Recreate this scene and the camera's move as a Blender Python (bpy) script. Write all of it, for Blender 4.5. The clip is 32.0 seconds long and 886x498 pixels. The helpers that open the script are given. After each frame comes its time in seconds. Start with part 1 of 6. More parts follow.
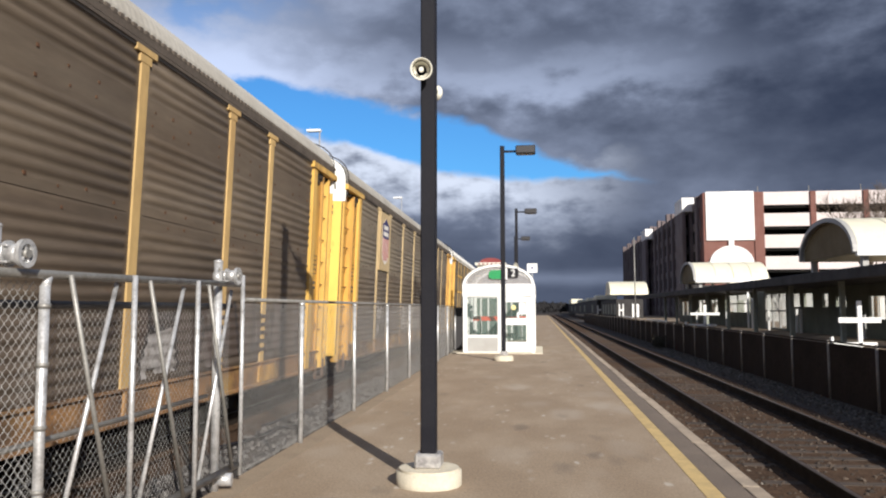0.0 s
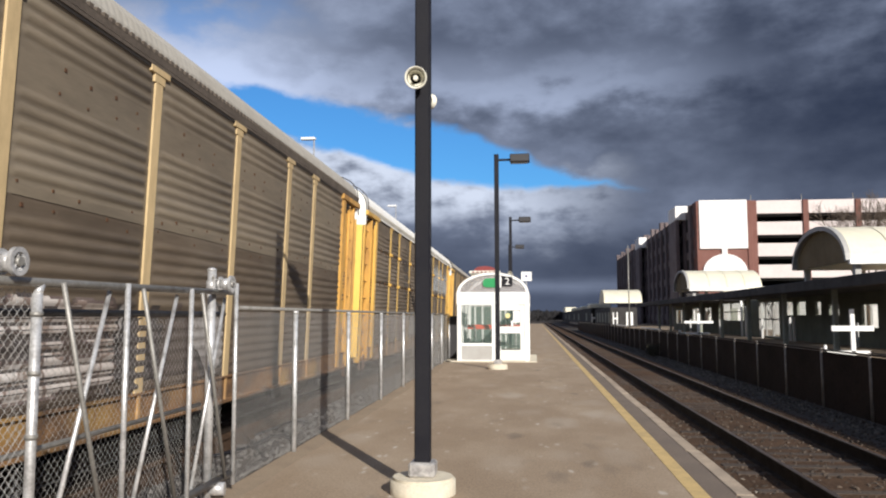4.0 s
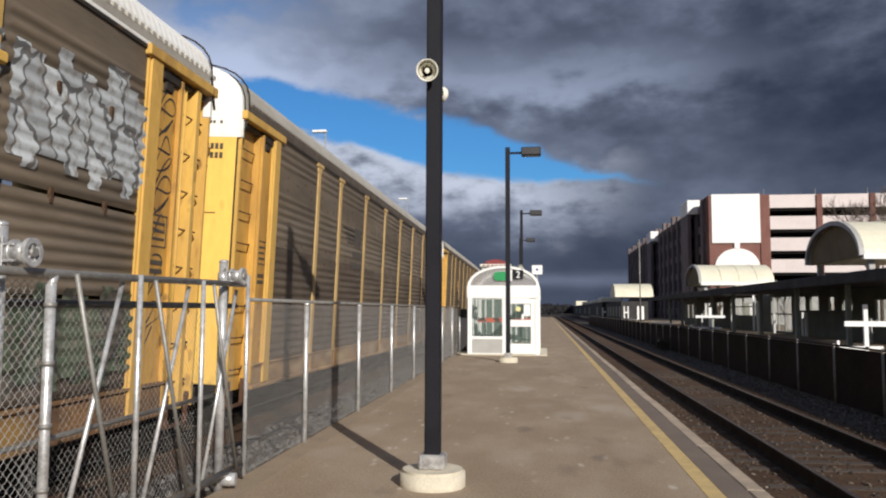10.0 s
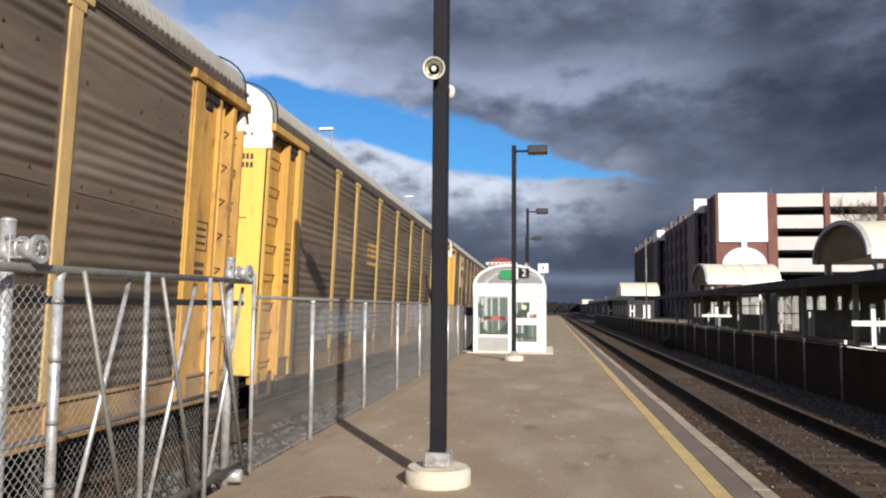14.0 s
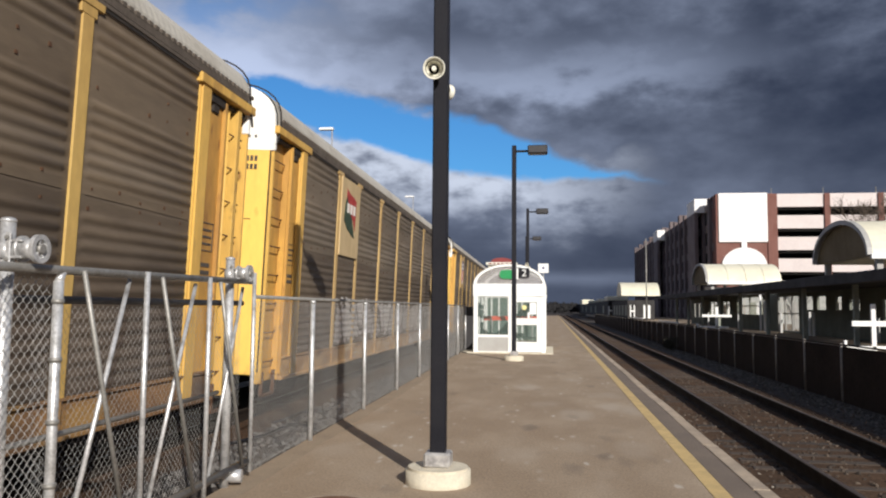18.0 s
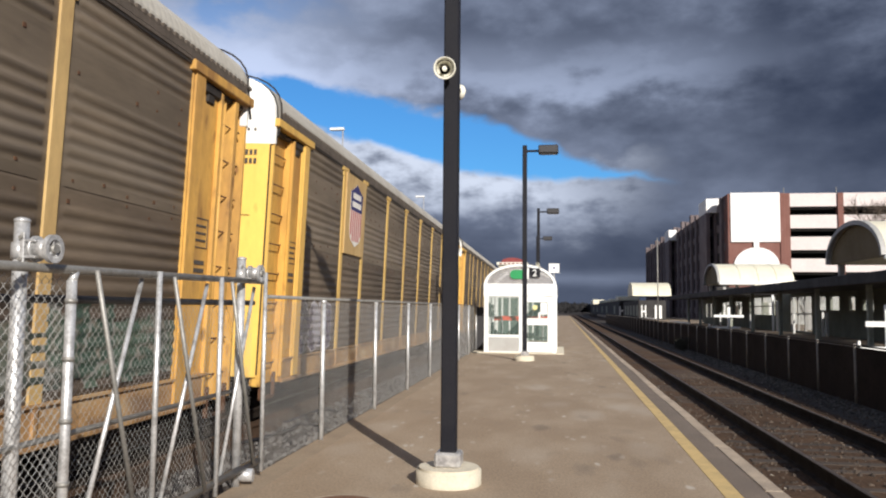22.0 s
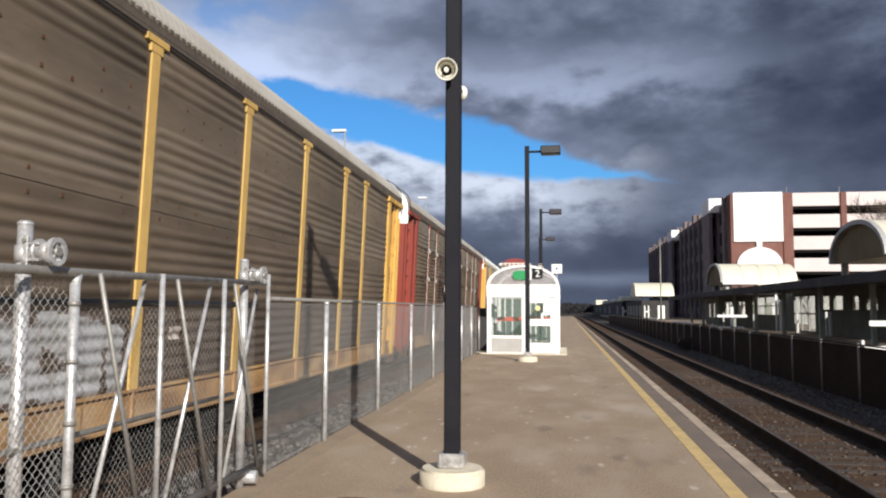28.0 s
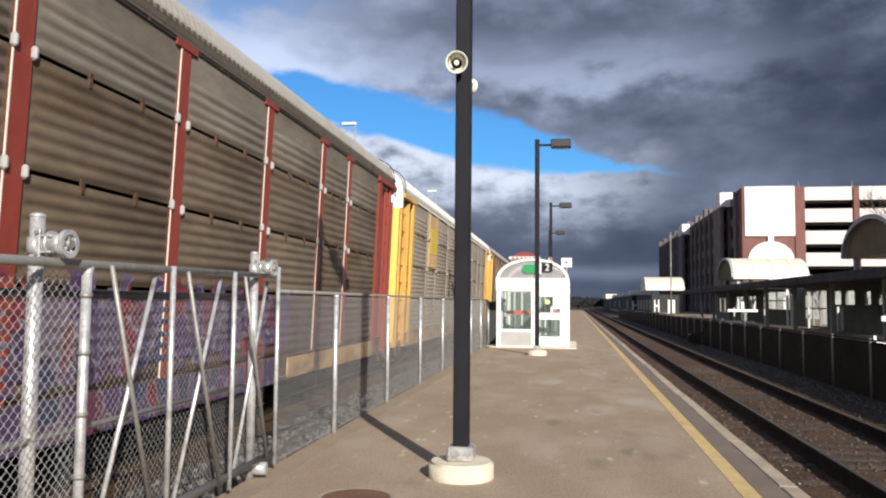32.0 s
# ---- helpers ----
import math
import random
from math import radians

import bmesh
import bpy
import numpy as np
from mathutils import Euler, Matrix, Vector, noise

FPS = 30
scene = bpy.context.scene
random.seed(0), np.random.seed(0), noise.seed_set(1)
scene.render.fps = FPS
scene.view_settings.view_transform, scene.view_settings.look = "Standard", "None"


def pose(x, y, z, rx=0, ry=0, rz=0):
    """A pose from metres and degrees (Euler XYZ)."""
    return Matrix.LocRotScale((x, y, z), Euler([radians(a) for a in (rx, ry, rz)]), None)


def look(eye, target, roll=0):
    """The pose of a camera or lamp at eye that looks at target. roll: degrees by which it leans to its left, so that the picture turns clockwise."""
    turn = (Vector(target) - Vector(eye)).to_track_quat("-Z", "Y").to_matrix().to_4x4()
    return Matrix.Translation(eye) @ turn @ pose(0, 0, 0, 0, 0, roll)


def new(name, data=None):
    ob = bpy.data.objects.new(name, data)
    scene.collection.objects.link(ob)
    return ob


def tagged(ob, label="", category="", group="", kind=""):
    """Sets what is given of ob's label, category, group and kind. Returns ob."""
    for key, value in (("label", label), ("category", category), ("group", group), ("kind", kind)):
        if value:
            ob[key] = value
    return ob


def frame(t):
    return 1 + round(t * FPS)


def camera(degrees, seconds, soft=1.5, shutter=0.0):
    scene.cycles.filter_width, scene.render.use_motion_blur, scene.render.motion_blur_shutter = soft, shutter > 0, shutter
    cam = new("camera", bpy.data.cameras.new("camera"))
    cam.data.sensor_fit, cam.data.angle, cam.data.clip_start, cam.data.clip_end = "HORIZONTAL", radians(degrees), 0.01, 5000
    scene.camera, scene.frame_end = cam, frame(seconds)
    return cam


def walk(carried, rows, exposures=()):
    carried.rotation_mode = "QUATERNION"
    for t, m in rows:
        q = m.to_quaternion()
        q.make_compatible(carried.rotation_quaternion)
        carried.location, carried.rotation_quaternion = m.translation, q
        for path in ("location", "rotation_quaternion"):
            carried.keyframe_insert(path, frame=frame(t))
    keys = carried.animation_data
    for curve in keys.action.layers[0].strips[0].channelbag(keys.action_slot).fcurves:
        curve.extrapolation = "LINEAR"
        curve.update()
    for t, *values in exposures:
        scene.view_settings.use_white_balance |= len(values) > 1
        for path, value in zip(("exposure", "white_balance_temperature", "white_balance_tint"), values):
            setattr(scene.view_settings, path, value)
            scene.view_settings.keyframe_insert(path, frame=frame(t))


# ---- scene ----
# The camera is held still in the hand: only its turn changes (yaw left, pitch up, lean).
EYE = (0.0, 0.0, 1.66)
PATH = [
    (0, 7.21, 4.44, -0.10),
    (0.5, 7.01, 4.40, -0.15),
    (1, 7.37, 4.18, -0.12),
    (1.5, 7.62, 4.03, -0.06),
    (2, 7.51, 4.03, -0.07),
    (2.5, 7.50, 4.12, 0.05),
    (3, 7.18, 4.45, 0.06),
    (3.5, 6.74, 4.89, -0.13),
    (5.5, 7.02, 5.16, 0.03),
    (6, 7.08, 5.00, -0.04),
    (6.5, 7.14, 5.07, -0.02),
    (7, 7.67, 4.86, 0.18),
    (7.5, 7.66, 5.06, 0.12),
    (8, 7.89, 4.84, 0.01),
    (8.5, 7.91, 4.84, -0.20),
    (9, 7.88, 4.53, -0.07),
    (9.5, 7.66, 4.43, 0.07),
    (10, 7.58, 4.53, 0.24),
    (10.5, 7.74, 4.58, 0.21),
    (11, 7.54, 4.47, 0.06),
    (11.5, 7.54, 4.59, 0.13),
    (12, 7.88, 4.45, 0.42),
    (12.5, 8.05, 4.43, 0.43),
    (13, 8.18, 4.22, 0.47),
    (13.5, 7.55, 4.27, 0.43),
    (14, 8.03, 4.38, 0.46),
    (14.5, 7.80, 4.56, 0.45),
    (16.5, 8.18, 4.34, 0.39),
    (17, 8.27, 4.26, 0.51),
    (17.5, 8.39, 4.40, 0.39),
    (18, 8.04, 4.38, 0.48),
    (18.5, 8.01, 4.38, 0.44),
    (19, 8.26, 4.51, 0.29),
    (19.5, 8.09, 4.71, 0.42),
    (20, 7.88, 4.98, 0.24),
    (20.5, 7.97, 4.91, 0.37),
    (21, 8.23, 4.58, 0.16),
    (21.5, 8.66, 4.30, 0.43),
    (22, 8.83, 4.37, 0.54),
    (22.5, 8.27, 4.52, 0.24),
    (23, 8.12, 4.54, 0.37),
    (23.5, 8.28, 4.60, 0.37),
    (24, 8.65, 4.58, 0.50),
    (24.5, 8.56, 4.34, 0.36),
    (25, 8.27, 4.13, 0.51),
    (25.5, 8.38, 3.81, 0.38),
    (27.5, 9.10, 4.43, 0.35),
    (28, 9.02, 4.45, 0.30),
    (28.5, 9.58, 4.20, 0.29),
    (29, 10.07, 4.15, 0.43),
    (29.5, 9.98, 4.13, 0.35),
    (30, 9.94, 4.26, 0.37),
    (30.5, 10.01, 3.94, 0.35),
    (31, 9.61, 4.11, 0.53),
    (31.5, 9.78, 4.06, 0.34),
    (32, 9.74, 3.95, 0.54),
]
LENS = 59.9
EXPOSURES = [(0, 0.44), (1, 0.33), (2, -0.10), (3, 0.28), (4, 0.33), (5, 0.18), (6, -0.07), (7, -0.12), (8, 0.08), (9, 0.08), (10, 0.03), (11, -0.22), (12, 0.25), (13, 0.5), (14, 0.33), (17, 0.43), (18, 0.16), (19, -0.17), (20, 0.28), (21, 0.43), (22, 0.33), (23, -0.14), (24, 0.18), (25, 0.34), (28, 0.38), (29, 0.39), (30, 0.18), (31, 0.28), (32, 0.48)]
cam = camera(LENS, 32.0, soft=2.1)
walk(cam, [(t, pose(*EYE, 90 + pitch, 0, yaw) @ pose(0, 0, 0, 0, 0, lean)) for t, yaw, pitch, lean in PATH], exposures=EXPOSURES)

# ---------------------------------------------------------------- light
SUN_AZ, SUN_EL = 151.5, 24.5      # degrees right of +y, degrees up


def sky_world():
    world = bpy.data.worlds.new("sky")
    scene.world = world
    world.use_nodes = True
    nt = world.node_tree
    nt.nodes.clear()
    N = lambda kind: nt.nodes.new(kind)

    def link(a, b):
        nt.links.new(a, b)

    def val(op, a, b=None, c=None):
        n = N("ShaderNodeMath")
        n.operation = op
        for i, v in enumerate((a, b, c)):
            if v is None:
                continue
            if isinstance(v, (int, float)):
                n.inputs[i].default_value = v
            else:
                link(v, n.inputs[i])
        return n.outputs[0]

    def step(v, lo, hi):
        n = N("ShaderNodeMapRange")
        n.interpolation_type = "SMOOTHSTEP"
        link(v, n.inputs["Value"])
        n.inputs["From Min"].default_value, n.inputs["From Max"].default_value = lo, hi
        return n.outputs["Result"]

    def mix(f, a, b):
        n = N("ShaderNodeMix")
        n.data_type = "RGBA"
        if isinstance(f, (int, float)):
            n.inputs[0].default_value = f
        else:
            link(f, n.inputs[0])
        for s, v in ((n.inputs[6], a), (n.inputs[7], b)):
            if isinstance(v, tuple):
                s.default_value = (*v, 1)
            else:
                link(v, s)
        return n.outputs[2]

    co = N("ShaderNodeTexCoord").outputs["Generated"]
    sep = N("ShaderNodeSeparateXYZ")
    link(co, sep.inputs[0])
    X, Y, Z = sep.outputs
    az = val("MULTIPLY", val("ARCTAN2", X, Y), 57.2958)
    el = val("MULTIPLY", val("ARCSINE", Z), 57.2958)
    flat = N("ShaderNodeCombineXYZ")
    link(val("MULTIPLY", az, 0.075), flat.inputs[0])
    link(val("MULTIPLY", el, 0.135), flat.inputs[1])

    def clouds(scale, detail, rough, shift, squeeze=1.0):
        m = N("ShaderNodeMapping")
        m.inputs["Location"].default_value = shift
        m.inputs["Scale"].default_value = (squeeze, 1, 1)
        link(flat.outputs[0], m.inputs["Vector"])
        n = N("ShaderNodeTexNoise")
        n.inputs["Scale"].default_value, n.inputs["Detail"].default_value = scale, detail
        n.inputs["Roughness"].default_value = rough
        link(m.outputs[0], n.inputs["Vector"])
        return n.outputs["Fac"]

    def hump(v, centre, width):
        d = val("DIVIDE", val("SUBTRACT", v, centre), width)
        return val("EXPONENT", val("MULTIPLY", val("MULTIPLY", d, d), -1.0))

    big = clouds(0.8, 3, 0.45, (3.1, 1.7, 0), 0.7)
    mid = clouds(1.8, 6, 0.50, (0.4, 7.2, 0))
    fine = clouds(4.6, 6, 0.55, (5.3, 2.6, 0))
    streak = clouds(2.6, 5, 0.5, (8.1, 4.4, 0), 0.25)
    # brightness of the cloud deck
    wob = val("ADD", val("MULTIPLY", val("SUBTRACT", mid, 0.5), 7.0), val("MULTIPLY", val("SUBTRACT", fine, 0.5), 4.0))
    elw = val("ADD", el, wob)
    azw = val("ADD", az, val("MULTIPLY", wob, 1.4))
    v = val("ADD", 0.27, val("MULTIPLY", val("SUBTRACT", big, 0.5), 0.35))
    v = val("ADD", v, val("MULTIPLY", val("SUBTRACT", mid, 0.5), 0.55))
    v = val("ADD", v, val("MULTIPLY", val("SUBTRACT", fine, 0.5), 0.26))
    v = val("ADD", v, val("MULTIPLY", hump(elw, 16.6, 1.7), val("MULTIPLY", step(azw, 22.0, 2.0), 0.24)))
    v = val("ADD", v, val("MULTIPLY", hump(elw, 18.0, 3.5), val("MULTIPLY", step(azw, -12.0, -24.0), 0.34)))
    v = val("SUBTRACT", v, val("MULTIPLY", hump(azw, 24.0, 15.0), val("MULTIPLY", hump(elw, 14.5, 8.5), 0.30)))
    # towards the horizon it darkens to slate, with one lighter streak low down
    low = val("ADD", el, val("MULTIPLY", val("SUBTRACT", streak, 0.5), 3.0))
    v = val("MULTIPLY", v, val("SUBTRACT", 1.0, val("MULTIPLY", step(low, 7.2, 3.6), 0.72)))
    v = val("ADD", v, val("MULTIPLY", hump(low, 2.3, 0.55), 0.15))
    deck = mix(step(v, -0.12, 1.0), (0.026, 0.037, 0.070), (0.59, 0.69, 0.94))
    # sunlit puffs below the gap, with grey bellies
    puff_el = val("SUBTRACT", elw, val("ADD", 8.6, val("MULTIPLY", az, -0.10)))
    puffs = val("MULTIPLY", val("MULTIPLY", step(puff_el, -3.8, 0.4), step(puff_el, 3.6, 1.8)), step(azw, 8.0, -3.0))
    deck = mix(val("MULTIPLY", puffs, step(fine, 0.16, 0.60)), deck, (0.66, 0.73, 0.88))
    # the long gap of blue sky, which high thin air makes deep, and a thin place in the deck high up
    line = val("ADD", val("MULTIPLY", az, -0.215), 10.7)
    off = val("ABSOLUTE", val("SUBTRACT", val("ADD", el, val("MULTIPLY", wob, 0.36)), line))
    wide = val("MULTIPLY", step(az, -32.0, -14.0), step(az, 8.0, -6.0))
    gap = step(val("SUBTRACT", off, val("MULTIPLY", wide, 1.75)), 0.42, -0.38)
    gap = val("MULTIPLY", gap, val("MULTIPLY", step(az, -34.0, -24.0), step(az, 9.0, 4.0)))
    thin = val("MULTIPLY", hump(azw, -25.0, 6.0), hump(elw, 21.5, 1.2))
    gap = val("MAXIMUM", gap, val("MULTIPLY", thin, 0.55))
    sky = N("ShaderNodeTexSky")
    sky.sky_type = "NISHITA"
    sky.sun_disc = False
    sky.sun_elevation, sky.sun_rotation = radians(SUN_EL), radians(SUN_AZ)
    blue = N("ShaderNodeVectorMath")
    blue.operation = "SCALE"
    tint = N("ShaderNodeVectorMath")
    tint.operation = "MULTIPLY"
    link(sky.outputs[0], tint.inputs[0])
    tint.inputs[1].default_value = (0.30, 0.72, 1.15)
    link(tint.outputs[0], blue.inputs[0])
    blue.inputs["Scale"].default_value = 0.115
    col = mix(gap, deck, blue.outputs[0])
    bg = N("ShaderNodeBackground")
    link(col, bg.inputs[0])
    bg.inputs[1].default_value = 0.82
    out = N("ShaderNodeOutputWorld")
    link(bg.outputs[0], out.inputs[0])


sky_world()
sun_data = bpy.data.lights.new("sun", "SUN")
sun_data.energy, sun_data.angle, sun_data.color = 5.0, radians(0.5), (1.0, 0.95, 0.88)
sun = new("sun", sun_data)
a, e = radians(SUN_AZ), radians(SUN_EL)
sun.matrix_world = look((0, 0, 60), (-math.sin(a) * math.cos(e), -math.cos(a) * math.cos(e), 60 - math.sin(e)))


# ---------------------------------------------------------------- materials
def mat(name, col, rough=0.7, metal=0.0, var=0.25, scale=3.0, second=None, amount=0.35, fine=40.0, bump=0.15, stretch=(1, 1, 1), rand=0.0, spec=0.5):
    """A weathered surface: broad stains towards a second colour, fine grain, and relief, all at real size."""
    m = bpy.data.materials.new(name)
    m.use_nodes = True
    nt = m.node_tree
    b = nt.nodes["Principled BSDF"]
    tc = nt.nodes.new("ShaderNodeTexCoord")
    mp = nt.nodes.new("ShaderNodeMapping")
    mp.inputs["Scale"].default_value = stretch
    nt.links.new(tc.outputs["Object"], mp.inputs[0])
    vec = mp.outputs[0]
    if rand:
        oi = nt.nodes.new("ShaderNodeObjectInfo")
        add = nt.nodes.new("ShaderNodeVectorMath")
        add.operation = "MULTIPLY_ADD"
        comb = nt.nodes.new("ShaderNodeCombineXYZ")
        for i in range(3):
            nt.links.new(oi.outputs["Random"], comb.inputs[i])
        nt.links.new(comb.outputs[0], add.inputs[0])
        add.inputs[1].default_value = (37, 53, 71)
        nt.links.new(vec, add.inputs[2])
        vec = add.outputs[0]

    def noise_tex(sc, det, rg):
        n = nt.nodes.new("ShaderNodeTexNoise")
        n.inputs["Scale"].default_value, n.inputs["Detail"].default_value, n.inputs["Roughness"].default_value = sc, det, rg
        nt.links.new(vec, n.inputs["Vector"])
        return n.outputs["Fac"]

    def ramp(v, lo, hi, a, b2):
        n = nt.nodes.new("ShaderNodeMapRange")
        nt.links.new(v, n.inputs["Value"])
        n.inputs["From Min"].default_value, n.inputs["From Max"].default_value = lo, hi
        n.inputs["To Min"].default_value, n.inputs["To Max"].default_value = a, b2
        return n.outputs["Result"]

    def mixc(f, a, b2, kind="MIX"):
        n = nt.nodes.new("ShaderNodeMix")
        n.data_type, n.blend_type = "RGBA", kind
        if isinstance(f, float):
            n.inputs[0].default_value = f
        else:
            nt.links.new(f, n.inputs[0])
        for s, v in ((n.inputs[6], a), (n.inputs[7], b2)):
            if isinstance(v, tuple):
                s.default_value = (*v, 1)
            else:
                nt.links.new(v, s)
        return n.outputs[2]

    broad, grain = noise_tex(scale, 5, 0.6), noise_tex(fine, 4, 0.7)
    second = second or tuple(c * 0.55 for c in col)
    c = mixc(ramp(broad, 0.42, 0.72, 0.0, amount), col, second)
    g = nt.nodes.new("ShaderNodeCombineColor")
    gv = ramp(grain, 0.3, 0.7, 1 - var, 1 + var)
    for i in range(3):
        nt.links.new(gv, g.inputs[i])
    c = mixc(1.0, c, g.outputs[0], "MULTIPLY")
    if rand:
        h = nt.nodes.new("ShaderNodeCombineColor")
        hv = ramp(oi.outputs["Random"], 0, 1, 1 - rand, 1 + rand)
        for i in range(3):
            nt.links.new(hv, h.inputs[i])
        c = mixc(1.0, c, h.outputs[0], "MULTIPLY")
    nt.links.new(c, b.inputs["Base Color"])
    nt.links.new(ramp(broad, 0.3, 0.7, max(0.03, rough - 0.12), min(1, rough + 0.12)), b.inputs["Roughness"])
    b.inputs["Metallic"].default_value = metal
    b.inputs["Specular IOR Level"].default_value = spec
    if bump:
        bp = nt.nodes.new("ShaderNodeBump")
        bp.inputs["Strength"].default_value, bp.inputs["Distance"].default_value = bump, 0.01
        nt.links.new(grain, bp.inputs["Height"])
        nt.links.new(bp.outputs[0], b.inputs["Normal"])
    return m


def speckle(m, col, scale, size, cover, stretch=(1, 1, 1)):
    """Scattered spots of another colour over a finished material, thicker in some places than in others."""
    nt = m.node_tree
    base = nt.nodes["Principled BSDF"].inputs["Base Color"]
    old = base.links[0].from_socket
    tc = nt.nodes.new("ShaderNodeMapping")
    tc.inputs["Scale"].default_value = stretch
    nt.links.new(nt.nodes.new("ShaderNodeTexCoord").outputs["Object"], tc.inputs[0])
    warp = nt.nodes.new("ShaderNodeTexNoise")
    warp.inputs["Scale"].default_value, warp.inputs["Detail"].default_value = scale * 2, 3
    add = nt.nodes.new("ShaderNodeVectorMath")
    add.operation = "MULTIPLY_ADD"
    nt.links.new(tc.outputs[0], warp.inputs["Vector"])
    nt.links.new(warp.outputs["Color"], add.inputs[0])
    add.inputs[1].default_value = (0.5 / scale,) * 3
    nt.links.new(tc.outputs[0], add.inputs[2])
    v = nt.nodes.new("ShaderNodeTexVoronoi")
    v.inputs["Scale"].default_value = scale
    nt.links.new(add.outputs[0], v.inputs["Vector"])
    spot = nt.nodes.new("ShaderNodeMapRange")
    spot.inputs["From Min"].default_value, spot.inputs["From Max"].default_value = size * 1.3, size * 0.5
    nt.links.new(v.outputs["Distance"], spot.inputs["Value"])
    zone = nt.nodes.new("ShaderNodeTexNoise")
    zone.inputs["Scale"].default_value, zone.inputs["Detail"].default_value = scale * 0.18, 4
    nt.links.new(tc.outputs[0], zone.inputs["Vector"])
    zr = nt.nodes.new("ShaderNodeMapRange")
    zr.inputs["From Min"].default_value, zr.inputs["From Max"].default_value = 0.42, 0.62
    zr.inputs["To Max"].default_value = cover
    nt.links.new(zone.outputs["Fac"], zr.inputs["Value"])
    mul = nt.nodes.new("ShaderNodeMath")
    mul.operation = "MULTIPLY"
    nt.links.new(spot.outputs[0], mul.inputs[0])
    nt.links.new(zr.outputs[0], mul.inputs[1])
    mx = nt.nodes.new("ShaderNodeMix")
    mx.data_type = "RGBA"
    nt.links.new(mul.outputs[0], mx.inputs[0])
    nt.links.new(old, mx.inputs[6])
    mx.inputs[7].default_value = (*col, 1)
    nt.links.new(mx.outputs[2], base)


def glass_mat(name, tint, rough=0.02, alpha=0.35):
    m = bpy.data.materials.new(name)
    m.use_nodes = True
    b = m.node_tree.nodes["Principled BSDF"]
    b.inputs["Base Color"].default_value = (*tint, 1)
    b.inputs["Roughness"].default_value = rough
    b.inputs["Transmission Weight"].default_value = 0.0
    b.inputs["Alpha"].default_value = alpha
    return m


M = {}
M["asphalt"] = mat("platform_asphalt", (0.285, 0.213, 0.146), 0.9, 0, 0.24, 0.9, (0.378, 0.300, 0.220), 0.9, 45, 0.45, (1, 0.45, 1), spec=0.25)
speckle(M["asphalt"], (0.426, 0.369, 0.303), 1.3, 0.34, 0.55, (1, 0.45, 1))
speckle(M["asphalt"], (0.541, 0.492, 0.426), 5.0, 0.17, 0.8, (1, 0.35, 1))
speckle(M["asphalt"], (0.139, 0.115, 0.094), 2.2, 0.22, 0.60, (1, 0.4, 1))
M["edge_asphalt"] = mat("dark_edge_asphalt", (0.16, 0.127, 0.102), 0.9, 0, 0.25, 1.2, (0.221, 0.176, 0.139), 0.8, 45, 0.45, spec=0.25)
M["sand"] = mat("sandy_edge", (0.295, 0.23, 0.164), 0.95, 0, 0.2, 2.0, (0.221, 0.172, 0.127), 0.6, 50, 0.3, spec=0.2)
M["kerb"] = mat("kerb_concrete", (0.394, 0.312, 0.23), 0.9, 0, 0.18, 2.0, (0.164, 0.139, 0.115), 0.6, 40, 0.3, rand=0.12)
M["yellow_line"] = mat("yellow_line_paint", (0.56, 0.40, 0.17), 0.8, 0, 0.12, 5.0, (0.344, 0.254, 0.139), 0.7, 60, 0.2)
M["concrete"] = mat("pale_concrete", (0.62, 0.56, 0.44), 0.9, 0, 0.10, 4.0, (0.45, 0.40, 0.31), 0.7, 40, 0.25)
M["ballast"] = mat("ballast_ground", (0.07, 0.061, 0.056), 1.0, 0, 0.5, 1.2, (0.049, 0.041, 0.037), 0.8, 22, 1.0, spec=0.1)
M["brown_ballast"] = mat("brown_ballast", (0.088, 0.054, 0.034), 1.0, 0, 0.55, 1.2, (0.045, 0.029, 0.020), 0.8, 22, 1.0, spec=0.1)
M["rail"] = mat("rail_steel", (0.021, 0.015, 0.011), 0.85, 0.0, 0.3, 4, (0.013, 0.01, 0.008), 0.7, 50, 0.2, spec=0.15)
M["railhead"] = mat("rail_head", (0.085, 0.065, 0.05), 0.5, 0.5, 0.15, 4, (0.09, 0.066, 0.049), 0.5, 50, 0.1)
M["tie"] = mat("timber_tie", (0.045, 0.032, 0.024), 0.95, 0, 0.35, 5, (0.102, 0.074, 0.052), 0.5, 30, 0.5, (1, 8, 8), rand=0.35)
M["galv"] = mat("galvanised_steel", (0.65, 0.65, 0.65), 0.38, 0.52, 0.20, 9, (0.27, 0.26, 0.25), 0.95, 70, 0.2)
M["galv_dull"] = mat("dull_galvanised", (0.30, 0.29, 0.27), 0.55, 0.5, 0.18, 6, (0.16, 0.15, 0.13), 0.7, 70, 0.15)
M["wire"] = mat("fence_wire", (0.40, 0.395, 0.38), 0.5, 0.4, 0.15, 3, (0.33, 0.30, 0.27), 0.6, 30, 0.0)
M["black"] = mat("black_pole_paint", (0.010, 0.010, 0.014), 0.6, 0, 0.2, 3, (0.02, 0.019, 0.021), 0.5, 40, 0.1, spec=0.2)
M["bronze"] = mat("dark_bronze_paint", (0.03, 0.028, 0.03), 0.5, 0, 0.2, 3, None, 0.4, 40, 0.1)
M["cream"] = mat("cream_plastic", (0.74, 0.72, 0.62), 0.5, 0, 0.08, 8, (0.55, 0.5, 0.4), 0.4, 60, 0.08)
M["white"] = mat("white_paint", (0.82, 0.82, 0.80), 0.45, 0, 0.05, 3, (0.65, 0.64, 0.60), 0.4, 50, 0.06)
